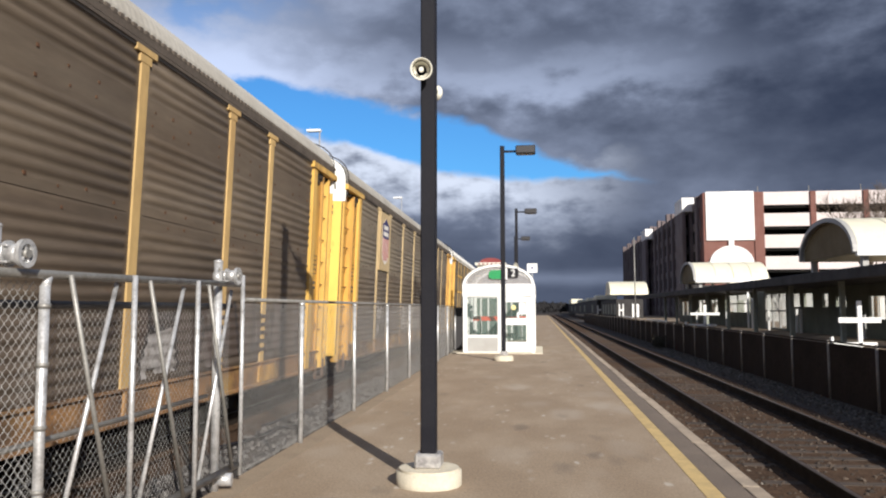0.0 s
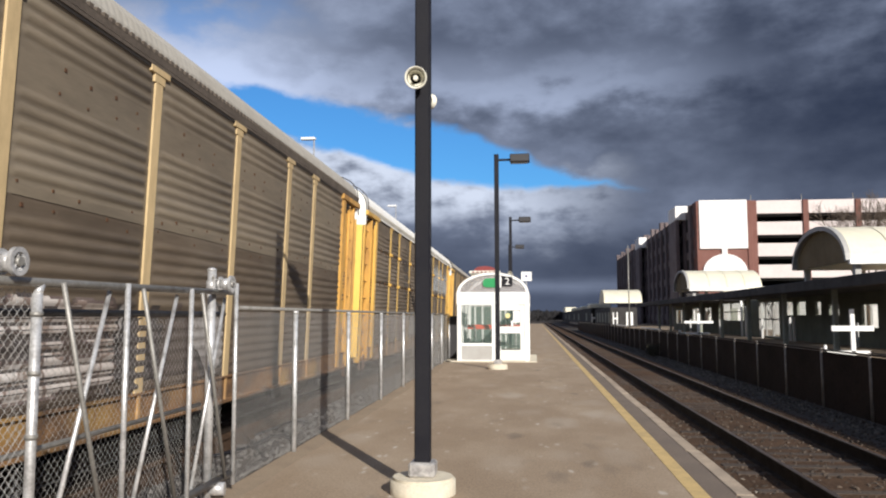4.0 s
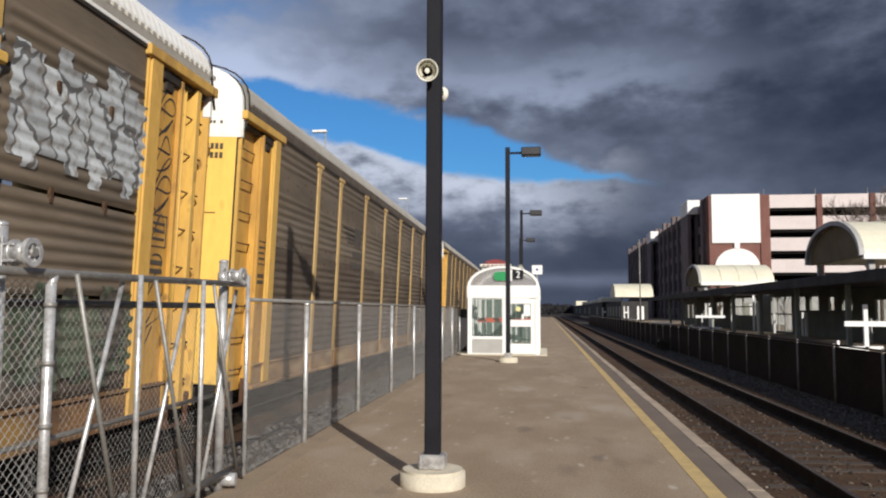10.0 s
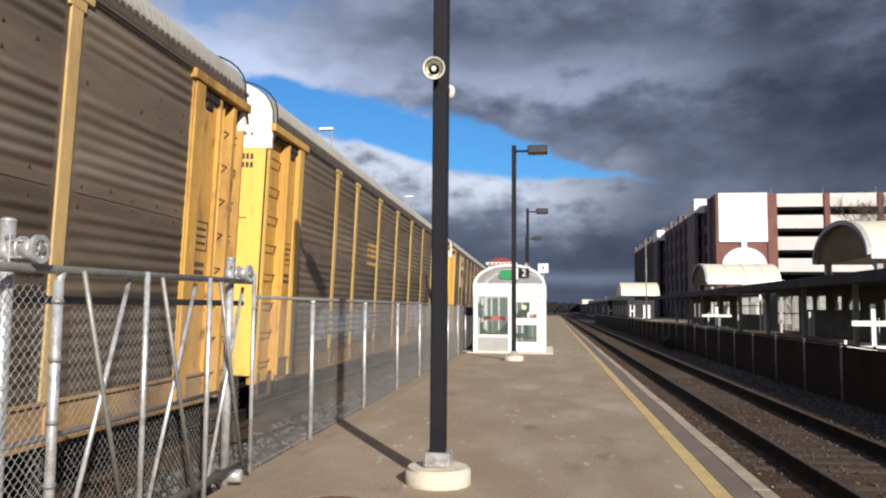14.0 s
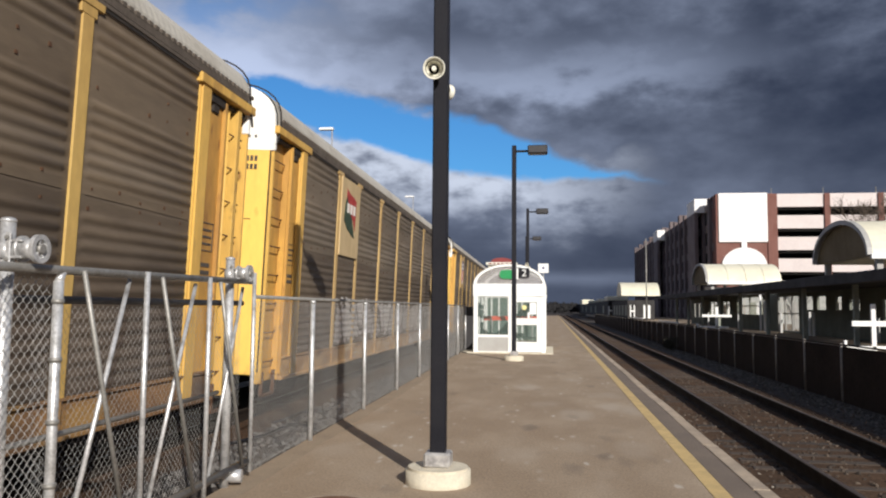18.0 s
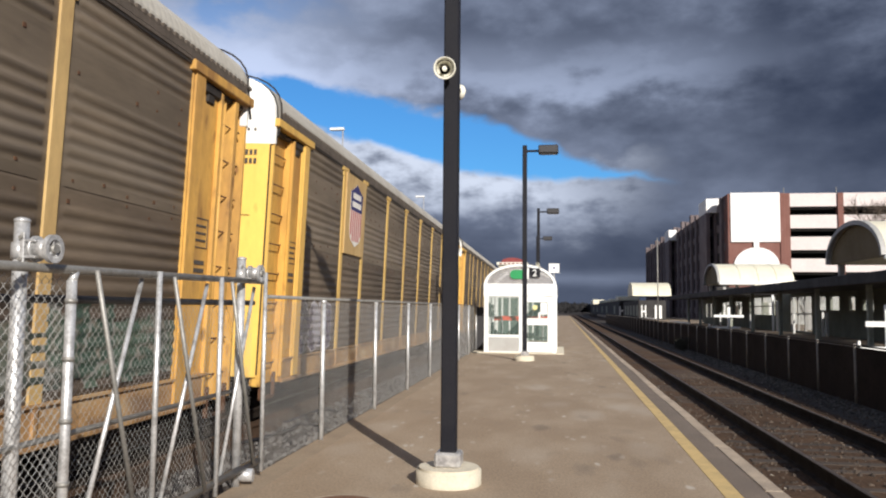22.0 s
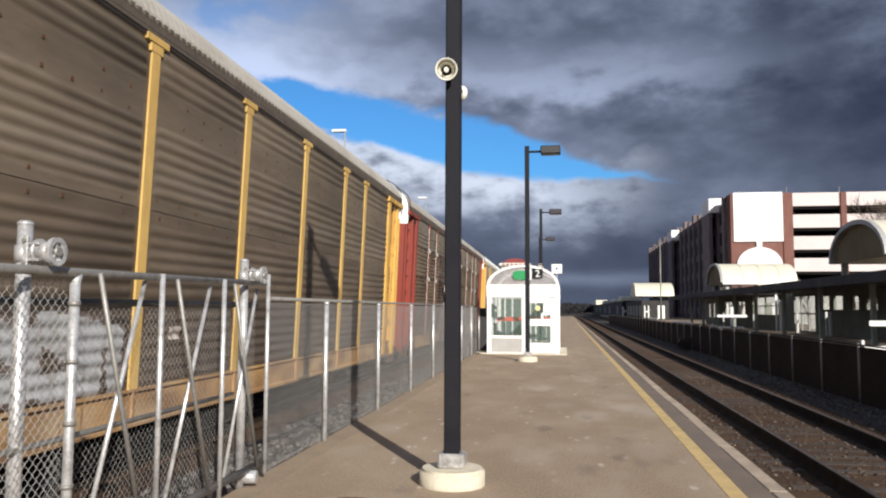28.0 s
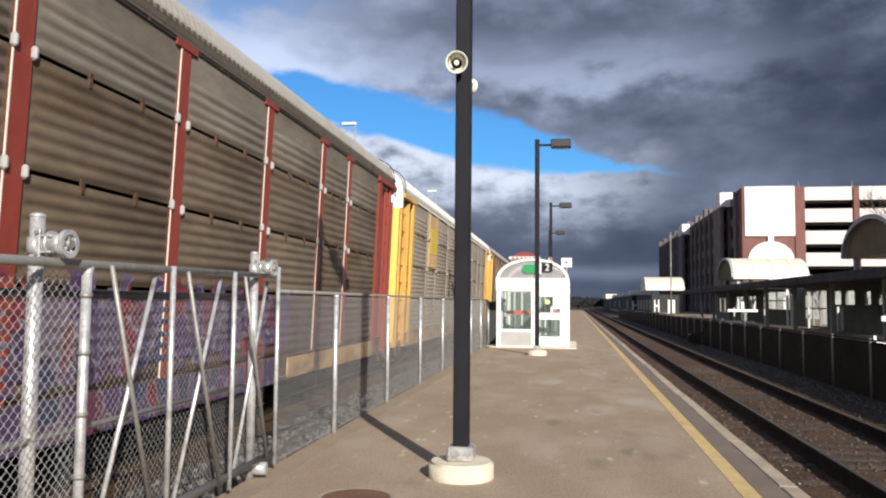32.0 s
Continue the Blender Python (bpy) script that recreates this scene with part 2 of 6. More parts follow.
M["grey_panel"] = mat("grey_panel", (0.369, 0.361, 0.344), 0.6, 0, 0.08, 2, (0.287, 0.271, 0.246), 0.5, 40, 0.1)
M["brown_mesh"] = mat("dark_brown_mesh", (0.030, 0.021, 0.016), 0.95, 0, 0.3, 0.6, (0.015, 0.011, 0.009), 0.7, 12, 0.1, spec=0.1)
M["fence_brown"] = mat("weathered_fence_post", (0.26, 0.235, 0.21), 0.7, 0.2, 0.25, 4, (0.12, 0.10, 0.085), 0.6, 30, 0.1)
# near-black that paints in deep shade, for the garage inside and horn throats
M["dark"] = mat("shade_black", (0.009, 0.008, 0.007), 0.95, 0, 0.3, 3, None, 0.4, 30, 0.2)
M["rust_plate"] = mat("rusty_plate", (0.164, 0.082, 0.045), 0.8, 0.1, 0.25, 6, (0.098, 0.049, 0.033), 0.6, 60, 0.3)


# ---------------------------------------------------------------- mesh helpers
def mesh_of(name, bm, material):
    me = bpy.data.meshes.new(name)
    bm.normal_update()
    bm.to_mesh(me)
    bm.free()
    me.materials.append(material)
    return me


def part(name, bm, material, parent=None, label="", kind=""):
    ob = new(name, mesh_of(name, bm, material))
    if parent:
        ob.parent = parent
    return tagged(ob, label, kind=kind)


def part_of(name, me, parent, material=None, m=None, label=""):
    """A part on shared mesh data, with a material of its own if given."""
    ob = new(name, me)
    ob.parent = parent
    if m is not None:
        ob.matrix_basis = m
    if material:
        ob.material_slots[0].link = "OBJECT"
        ob.material_slots[0].material = material
    return tagged(ob, label)


def thing(name, m, label, category, group=""):
    ob = new(name)
    ob.matrix_basis = m
    return tagged(ob, label, category, group)


def box(bm, x0, y0, z0, x1, y1, z1, bevel=0.0):
    r = bmesh.ops.create_cube(bm, size=1, matrix=Matrix.LocRotScale(((x0 + x1) / 2, (y0 + y1) / 2, (z0 + z1) / 2), None, (abs(x1 - x0), abs(y1 - y0), abs(z1 - z0))))
    if bevel:
        edges = list({e for v in r["verts"] for e in v.link_edges})
        bmesh.ops.bevel(bm, geom=edges, offset=bevel, segments=1, affect="EDGES", profile=0.5)
    return bm


def boxes(*rows, bevel=0.0):
    bm = bmesh.new()
    for r in rows:
        box(bm, *r, bevel=bevel)
    return bm


def tube(bm, p, q, r, n=10, r2=None):
    p, q = Vector(p), Vector(q)
    m = Matrix.Translation((p + q) / 2) @ (q - p).to_track_quat("Z", "Y").to_matrix().to_4x4()
    res = bmesh.ops.create_cone(bm, cap_ends=True, segments=n, radius1=r, radius2=r if r2 is None else r2, depth=(q - p).length, matrix=m)
    for v in res["verts"]:
        for f in v.link_faces:
            if len(f.verts) == 4:
                f.smooth = True
    return bm


def tubes(*rows, n=10):
    bm = bmesh.new()
    for p, q, r in rows:
        tube(bm, p, q, r, n)
    return bm


def prism(bm, pts, axis, a, b):
    """A flat outline of (u, v) points drawn out from a to b along axis 0, 1 or 2."""
    def place(u, v, w):
        c = [u, v]
        c.insert(axis, w)
        return c
    A = [bm.verts.new(place(u, v, a)) for u, v in pts]
    B = [bm.verts.new(place(u, v, b)) for u, v in pts]
    n = len(pts)
    for i in range(n):
        bm.faces.new((A[i], A[(i + 1) % n], B[(i + 1) % n], B[i]))
    bm.faces.new(A[::-1])
    bm.faces.new(B)
    bmesh.ops.recalc_face_normals(bm, faces=bm.faces)
    return bm


def setting(name, bm, material, label, category):
    return tagged(new(name, mesh_of(name, bm, material)), label, category, kind="structure")


# ---------------------------------------------------------------- ground, platform, right-hand track
FENCE_X, FENCE_M = -2.81, -0.018     # line of the fence: x = FENCE_X + FENCE_M * y
TRAIN_X, TRAIN_M = -4.69, -0.0168     # near side of the train
RAIL_Z = -0.25


def fence_at(y, off=0.0):
    return FENCE_X + FENCE_M * y + off


bm = bmesh.new()
bmesh.ops.create_grid(bm, x_segments=1, y_segments=1, size=2500, matrix=Matrix.Translation((0, 0, -0.45)))
setting("ground", bm, M["ballast"], "dark stony ground beside the railway tracks", "ground")

bm = bmesh.new()
Y0, Y1 = -14.0, 190.0
prism(bm, [(fence_at(Y0, -0.06), Y0), (1.84, Y0), (1.84, Y1), (fence_at(Y1, -0.06), Y1)], 2, -0.46, 0.0)
setting("platform", bm, M["asphalt"], "worn brown asphalt station platform with pale stains", "platform")
bm = bmesh.new()
prism(bm, [(fence_at(Y0, -0.05), Y0), (fence_at(Y0, 0.22), Y0), (fence_at(Y1, 0.22), Y1), (fence_at(Y1, -0.05), Y1)], 2, -0.01, 0.004)
setting("platform_border", bm, M["sand"], "sandy strip of platform along the fence", "platform edge")
kerb_me = mesh_of("kerb_stone", boxes((1.84, 0.008, -0.46, 2.01, 2.392, 0.004), bevel=0.012), M["kerb"])
kerb = thing("platform_kerb", pose(0, 0, 0), "row of pale concrete kerb stones along the platform edge", "kerb")
kerb["kind"] = "structure"
for i in range(80):
    part_of("kerb_stone", kerb_me, kerb, m=pose(random.uniform(-0.008, 0.008), Y0 + 2.4 * i, random.uniform(-0.006, 0.004)))
setting("platform_edge", boxes((1.60, Y0, -0.02, 1.838, Y1, 0.003)), M["edge_asphalt"], "darker asphalt strip between yellow line and kerb", "platform edge")
setting("yellow_line", boxes((1.43, Y0, -0.005, 1.59, Y1, 0.004)), M["yellow_line"], "worn yellow safety line painted along the platform", "painted line")


def track(x, name, label, y0=-14, y1=260, ties=True):
    rails = thing(name, pose(x, 0, 0), label, "railway track")
    rails["kind"] = "structure"
    bm = bmesh.new()
    prism(bm, [(-2.0, -0.5), (2.0, -0.5), (1.55, RAIL_Z - 0.195), (-1.55, RAIL_Z - 0.195)], 1, y0, y1)
    part("ballast_bed", bm, M["brown_ballast"], rails, kind="stuff")
    prof = [(-0.07, 0), (0.07, 0), (0.07, 0.02), (0.012, 0.035), (0.012, 0.12), (0.036, 0.135), (0.036, 0.17), (-0.036, 0.17), (-0.036, 0.135), (-0.012, 0.12), (-0.012, 0.035), (-0.07, 0.02)]
    for s in (-1, 1):
        bm = bmesh.new()
        prism(bm, [(s * 0.753 + u, RAIL_Z - 0.205 + 1.205 * v) for u, v in prof], 1, y0, y1)
        rail = part("rail", bm, M["rail"], rails)
        part("railhead", boxes((s * 0.753 - 0.03, y0, RAIL_Z - 0.004, s * 0.753 + 0.03, y1, RAIL_Z + 0.002)), M["railhead"], rail, "worn bright running surface")
    if ties:
        me = mesh_of("tie", boxes((-1.3, -0.11, RAIL_Z - 0.36, 1.3, 0.11, RAIL_Z - 0.192), bevel=0.02), M["tie"])
        for i in range(130):
            part_of("tie", me, rails, m=pose(random.uniform(-0.05, 0.05), 2 + 0.53 * i, random.uniform(-0.02, 0.010), 0, 0, random.uniform(-1.2, 1.2)))
    return rails


track(3.93, "track_1", "railway track with rusty rails on timber ties in brown ballast")
track(9.4, "track_2", "railway track beyond the low middle fence", ties=False)
left = track(0, "track_3", "railway track that carries the freight train", ties=False)
left.matrix_basis = pose(TRAIN_X - 1.52, 0, 0, 0, 0, 0.96)


def middle_fence():
    f = thing("track_fence", pose(0, 0, 0), "low dark mesh fence on posts between the two tracks", "fence")
    f["kind"] = "structure"
    post = mesh_of("fence_post", tubes(((0, 0, -0.5), (0, 0, 0.92), 0.030)), M["fence_brown"])
    board = mesh_of("fence_panel", boxes((-0.012, 0.04, -0.46, 0.012, 2.61, 0.84), bevel=0.004), M["brown_mesh"])
    top = mesh_of("fence_rail", tubes(((0, 0, 0.88), (0, 2.65, 0.88), 0.02), n=8), M["brown_mesh"])
    for i in range(44):
        y = 5.95 + 2.65 * i
        part_of("fence_post", post, f, m=pose(6.7, y, 0))
        part_of("fence_panel", board, f, m=pose(6.72, y, 0))
        part_of("fence_rail", top, f, m=pose(6.7, y, 0))


middle_fence()
def ring_flat(x, y, r0, r1, z0, z1, n=40):
    """A flat ring lying on the ground."""
    bm = bmesh.new()
    rings = [[bm.verts.new((x + r * math.cos(6.28319 * i / n), y + r * math.sin(6.28319 * i / n), z)) for i in range(n)] for r, z in ((r0, z0), (r1, z0), (r1, z1), (r0, z1))]
    for a, b in zip(rings, rings[1:] + rings[:1]):
        for i in range(n):
            bm.faces.new((a[i], a[(i + 1) % n], b[(i + 1) % n], b[i]))
    bmesh.ops.recalc_face_normals(bm, faces=bm.faces)
    return bm


bm = bmesh.new()
tube(bm, (-1.83, 6.42, -0.02), (-1.83, 6.42, 0.006), 0.29, 36)
setting("manhole_rim", ring_flat(-1.83, 6.42, 0.292, 0.325, -0.02, 0.008), M["kerb"], "worn pale rim round the manhole cover", "manhole rim")
cover = setting("manhole_cover", bm, M["rust_plate"], "round rusty brown manhole cover set in the platform", "manhole cover")


# ---------------------------------------------------------------- lamp posts with loudspeakers
M["scuffed"] = mat("scuffed_metal", (0.50, 0.48, 0.46), 0.5, 0.4, 0.2, 9, (0.16, 0.15, 0.15), 0.95, 40, 0.15)


def lamp_post(y, horns=False, x=-1.07):
    g = "black lamp posts along the platform"
    p = thing("lamp_post", pose(x, y, 0), "tall black lamp post on a round concrete footing" + (" with horn loudspeakers" if horns else ""), "lamp post", g)
    bm = bmesh.new()
    tube(bm, (0, 0, -0.1), (0, 0, 0.16), 0.31, 40)
    bmesh.ops.bevel(bm, geom=[e for e in bm.edges if all(v.co.z > 0.1 for v in e.verts)], offset=0.025, segments=2, affect="EDGES")
    part("footing", bm, M["concrete"], p, "pale concrete drum with chipped rim")
    part("base_cover", boxes((-0.125, -0.125, 0.16, 0.125, 0.125, 0.30), bevel=0.02), M["scuffed"], p, "scuffed grey metal cover")
    part("shaft", boxes((-0.073, -0.073, 0.28, 0.073, 0.073, 6.95), bevel=0.012), M["black"], p)
    part("arm", boxes((0.07, -0.03, 6.73, 0.46, 0.03, 6.80), bevel=0.008), M["black"], p)
    head = part("lamp_head", boxes((0.44, -0.19, 6.66, 1.08, 0.19, 6.93), bevel=0.03), M["bronze"], p)
    part("lens", boxes((0.52, -0.13, 6.648, 1.0, 0.13, 6.662)), M["grey_panel"], head)
    if horns:
        for m, n in ((pose(-0.045, -0.20, 3.96, 103, 0, 8), "a"), (pose(0.03, 0.16, 3.83, 90, 0, 150) @ Matrix.Scale(0.75, 4), "b")):
            h = part("horn", horn_mesh(HORN_BELL), M["cream"], p, "cream horn loudspeaker with shade painted in its throat")
            h.matrix_basis = m
            # the pale inner bell is coloured black in place of its shadow
            part("throat", horn_mesh(HORN_THROAT), M["dark"], h, "inside of the horn with its shade painted black")
            part("horn_driver", tubes(((0, 0, -0.15), (0, 0, 0.035), 0.024)), M["cream"], h)
            part("bracket", boxes((-0.02, -0.02, -0.24, 0.02, 0.02, -0.12), bevel=0.004), M["bronze"], h)
    return p


HORN_BELL = [(0.035, -0.19), (0.045, -0.16), (0.05, -0.10), (0.062, -0.05), (0.09, 0.0), (0.102, 0.03), (0.108, 0.045), (0.101, 0.052), (0.092, 0.03), (0.085, 0.0)]
HORN_THROAT = [(0.086, 0.0), (0.075, -0.03), (0.055, -0.10), (0.04, -0.15), (0.0, -0.15)]


def horn_mesh(prof):
    """A flared bell, open towards +z, with a rolled rim."""
    bm = bmesh.new()
    n = 28
    rings = [[bm.verts.new((r * math.cos(6.28319 * i / n), r * math.sin(6.28319 * i / n), z)) for i in range(n)] for r, z in prof]
    for a, b in zip(rings, rings[1:]):
        for i in range(n):
            f = bm.faces.new((a[i], a[(i + 1) % n], b[(i + 1) % n], b[i]))
            f.smooth = True
    if prof is HORN_BELL:
        bm.faces.new(rings[0][::-1])
    bmesh.ops.remove_doubles(bm, verts=bm.verts, dist=0.0005)
    bmesh.ops.recalc_face_normals(bm, faces=bm.faces)
    return bm


lamp_post(7.37, True)
lamp_post(24.82, x=-1.19)
lamp_post(40.7, True, x=-1.23)
lamp_post(56.5, x=-1.80)


# ---------------------------------------------------------------- chain-link fence and sliding gate
def chain_link(length, z0, z1, pitch, r, loose=0.0):
    """Woven wires: each a zigzag from bottom to top, hooked into its neighbours, along +y in the plane x = 0."""
    verts, faces = [], []
    rows = int((z1 - z0) / (pitch / 2))
    n = int(length / (pitch / 2))
    ring = [(r * math.cos(a), r * math.sin(a)) for a in (0.5, 2.6, 4.7)]
    for w in range(n):
        base = len(verts)
        dz = random.uniform(-loose, loose)
        for k in range(rows + 1):
            y = (w + 0.5) * pitch / 2 + (pitch / 4 + r) * (1 if (k + w) % 2 else -1)
            z = z0 + k * pitch / 2 + (dz if 0 < k < rows else 0)
            bulge = r * 1.2 * (1 if (k + w) % 2 else -1)
            for u, v in ring:
                verts.append((u + bulge, y + v, z))
        for k in range(rows):
            for i in range(3):
                a, b = base + 3 * k + i, base + 3 * k + (i + 1) % 3
                faces.append((a, b, b + 3, a + 3))
    me = bpy.data.meshes.new("mesh_wire")
    me.from_pydata(verts, [], faces)
    me.materials.append(M["wire"])
    return me


def fence_line():
    f = thing("chain_link_fence", pose(FENCE_X, 0, 0, 0, 0, 1.03), "tall galvanised chain-link fence on round posts between platform and train", "fence")
    y0, step, count = 9.4, 2.98, 8
    wire = new("mesh_wire", chain_link(step * 7 + 1.95, 0.02, 1.74, 0.064, 0.0021, 0.004))
    wire.parent, wire.matrix_basis = f, pose(-0.04, y0 - 1.93, 0)
    wire["kind"] = "stuff"
    near = new("mesh_wire", chain_link(3.25, 0.02, 1.66, 0.064, 0.0014, 0.003))
    near.parent, near.matrix_basis = f, pose(-0.16, 4.2, 0)
    near["kind"] = "stuff"
    part("back_rail", tubes(((-0.16, 1.2, 1.69), (-0.16, 7.45, 1.69), 0.026)), M["bronze"], f, "dark upper rail behind the gate")
    post = mesh_of("fence_post", tubes(((0, 0, -0.2), (0, 0, 1.70), 0.03), ((0, 0, 1.70), (0, 0, 1.74), 0.036)), M["galv"])
    for i in range(count):
        part_of("fence_post", post, f, m=pose(0, y0 + step * i, 0))
    part("top_rail", tubes(((-0.03, y0 - 1.9, 1.755), (-0.03, y0 + step * 7, 1.755), 0.02)), M["galv_dull"], f)
    part("bottom_wire", tubes(((-0.04, y0 - 1.9, 0.05), (-0.04, y0 + step * 7, 0.05), 0.004), n=6), M["galv_dull"], f)


fence_line()


def sliding_gate():
    """A cantilever gate of pipe with X bracing; local y runs along the fence, x = 0 in its plane."""
    g = thing("sliding_gate", pose(FENCE_X + 0.02, 0, 0, 0, 0, 1.03), "galvanised pipe sliding gate with crossed braces and chain-link mesh", "gate")
    ya, yb = 1.2, 7.25
    top, bot = 1.93, 0.17
    part("top_rail", tubes(((0, ya, top - 0.10), (0, yb + 0.04, top - 0.03), 0.026), n=14), M["galv_dull"], g, "dull grey top rail")
    part("bottom_rail", tubes(((0, ya, bot), (0, yb, bot), 0.034), n=14), M["galv_dull"], g)
    part("middle_rail", tubes(((-0.09, ya, 0.88), (-0.09, 6.7, 0.88), 0.019), n=12), M["galv_dull"], g)
    ys = [2.6, 4.16, 5.14, 6.2, 7.23]
    for y in ys[2:]:
        part("upright", tubes(((0.03, y, bot - 0.1), (0.03, y, top + (0.06 if y > 7 else -0.03)), 0.02), n=12), M["galv"], g)
    for a, b in zip(ys[1:], ys[2:]):
        i = 0.2 * (b - a)
        part("brace", tubes(((0.035, a + i, top - 0.06), (0.035, b - i, bot), 0.016)), M["galv_dull"], g)
        part("brace", tubes(((-0.03, b - i * 0.7, top - 0.09), (-0.03, a + i, bot), 0.016)), M["galv"], g)
    wire = new("mesh_wire", chain_link(4.16 - ya, bot + 0.02, top - 0.10, 0.068, 0.0023, 0.003))
    wire.parent, wire.matrix_basis = g, pose(-0.05, ya, 0)
    wire["kind"] = "stuff"
    end = part("end_post", tubes(((0, 4.16, 0.0), (0, 4.16, 1.80), 0.030), n=16), M["galv"], g, "banded post at the mesh's end")
    for z in (0.22, 0.62, 0.98, 1.34, 1.68):
        part("tension_band", tubes(((0, 4.16, z - 0.014), (0, 4.16, z + 0.014), 0.037), n=16), M["galv_dull"], end)
    bm = tubes(((0, 4.16, 1.79), (0.0, 4.19, 1.85), 0.026))
    part("cap", bm, M["galv"], end)


sliding_gate()


def ring_mesh(r0, r1, x0, x1, y, z, n=28):
    """A flat ring round the x axis."""
    bm = bmesh.new()
    rings = [[bm.verts.new((x, y + r * math.cos(6.28319 * i / n), z + r * math.sin(6.28319 * i / n))) for i in range(n)] for r, x in ((r0, x0), (r1, x0), (r1, x1), (r0, x1))]
    for a, b in zip(rings, rings[1:] + rings[:1]):
        for i in range(n):
            bm.faces.new((a[i], a[(i + 1) % n], b[(i + 1) % n], b[i]))
    bmesh.ops.recalc_face_normals(bm, faces=bm.faces)
    return bm


def gate_post(y, x, height):
    p = thing("gate_post", pose(FENCE_X + x, y, 0), "thick galvanised gate post with a roller clamp", "gate post", "gate posts")
    part("shaft", tubes(((0, 0, -0.1), (0, 0, height), 0.040), n=20), M["galv"], p)
    cap = bmesh.new()
    bmesh.ops.create_uvsphere(cap, u_segments=16, v_segments=8, radius=0.045, matrix=Matrix.LocRotScale((0, 0, height), None, (1, 1, 0.5)))
    part("cap", cap, M["galv"], p)
    zr = 1.965
    r = part("roller", tubes(((0.075, 0.03, zr), (0.17, 0.02, zr), 0.056), ((0.065, 0.03, zr), (0.082, 0.03, zr), 0.074), ((-0.02, 0.02, zr), (0.07, 0.03, zr), 0.026), n=24), M["galv"], p, "flanged guide roller")
    part("flange", ring_mesh(0.052, 0.080, 0.168, 0.195, 0.02, zr), M["galv"], r)
    part("hub", tubes(((0.165, 0.02, zr), (0.205, 0.018, zr), 0.026), n=12), M["galv_dull"], r)
    for a in (20, 92, 164, 236, 308):
        c, s = math.cos(radians(a)), math.sin(radians(a))
        part("spoke", tubes(((0.18, 0.02 + 0.02 * c, zr + 0.02 * s), (0.18, 0.02 + 0.058 * c, zr + 0.058 * s), 0.009), n=6), M["galv"], r)
    part("clamp", tubes(((0, 0, 1.91), (0, 0, 2.0), 0.052), n=18), M["galv"], p)
    part("bracket", boxes((0.03, -0.035, zr + 0.035, 0.11, 0.06, zr + 0.05), (0.03, -0.035, zr - 0.055, 0.11, 0.06, zr - 0.04), (0.02, -0.045, zr - 0.09, 0.05, -0.03, zr + 0.09), bevel=0.004), M["galv"], p, "bolted steel bracket")
    for dz in (-0.06, 0.06):
        part("bolt", tubes(((0.035, -0.06, zr + dz), (0.035, -0.03, zr + dz), 0.012), n=6), M["galv_dull"], p)
    part("lower_roller", tubes(((0.0, 0.02, 0.10), (0.15, 0.05, 0.10), 0.06), n=16), M["galv"], p)


gate_post(6.85, -0.17, 2.10)
gate_post(3.85, -0.16, 2.12)


# ---------------------------------------------------------------- freight train
PITCH = 28.475
CAR_LEN = 26.85
LEAD = -0.40          # the leading end stands this far before a car's own zero
POSTS = [1.25, 4.13, 6.08, 8.94, 11.81, 14.67, 17.53, 20.38, 22.28, 25.12]
SILL0, SILL1, EAVE, CREST, WIDTH = 0.32, 0.72, 4.92, 5.70, 3.05
TIERS = [0.72, 1.78, 2.80, 3.87, 4.92]


RIB, RIB_DEPTH = 0.15, 0.034
SHEETS = ((0.72, 1.75), (1.75, 2.82), (2.82, 4.92))     # lapped sheets of the plain cars, from the sill up


def relief(z, z0, z1):
    """How far a ribbed sheet stands out at height z; lapped sheets have smooth bolted bands between the ribs."""
    n = max(1, round((z1 - z0) / RIB))
    h = (z1 - z0) / n
    i = math.floor((z - z0) / h + 1e-6)
    mid = z0 + (i + 0.5) * h
    if (z0, z1) in SHEETS and (3.83 < mid < 4.26 or 2.64 < mid < 3.00) or z1 > 4.5 and z1 - z0 < 2 and mid > 4.5:
        return 0.35 * RIB_DEPTH
    u = (z - z0) / h - i
    return RIB_DEPTH * (0.5 - 0.5 * math.cos(6.28319 * u)) ** 0.8


def sheet_at(z):
    return next((q for q in SHEETS if z < q[1]), SHEETS[-1])


def corrugated(width, z0, z1):
    """A horizontally ribbed sheet in the plane x = 0, from y = 0 to width."""
    bm = bmesh.new()
    n = max(1, round((z1 - z0) / RIB))
    h = (z1 - z0) / n
    pts = []
    for i in range(n):
        for u in (0.0, 0.17, 0.33, 0.5, 0.67, 0.83):
            z = z0 + (i + u) * h
            pts.append((z, relief(z, z0, z1)))
    pts.append((z1, 0.0))
    cols = [[bm.verts.new((d * k + 0.004 * (1 - k), y, z)) for z, d in pts] for y, k in ((0, 0), (0.19, 0), (0.23, 1), (width - 0.23, 1), (width - 0.19, 0), (width, 0))]
    for a, b in zip(cols, cols[1:]):
        for i in range(len(pts) - 1):
            bm.faces.new((a[i], b[i], b[i + 1], a[i + 1])).smooth = True
    back = [bm.verts.new((-0.03, y, z)) for y in (0, width) for z in (z0, z1)]
    bm.faces.new((back[0], back[1], back[3], back[2]))
    return bm


def roof_profile():
    pts = []
    for i in range(17):
        a = math.pi * i / 16
        c, s = math.cos(a), math.sin(a)
        pts.append((-WIDTH / 2 + (WIDTH / 2 + 0.02) * math.copysign(abs(c) ** 0.62, c), EAVE - 0.02 + (CREST - EAVE) * abs(s) ** 0.75))
    return pts


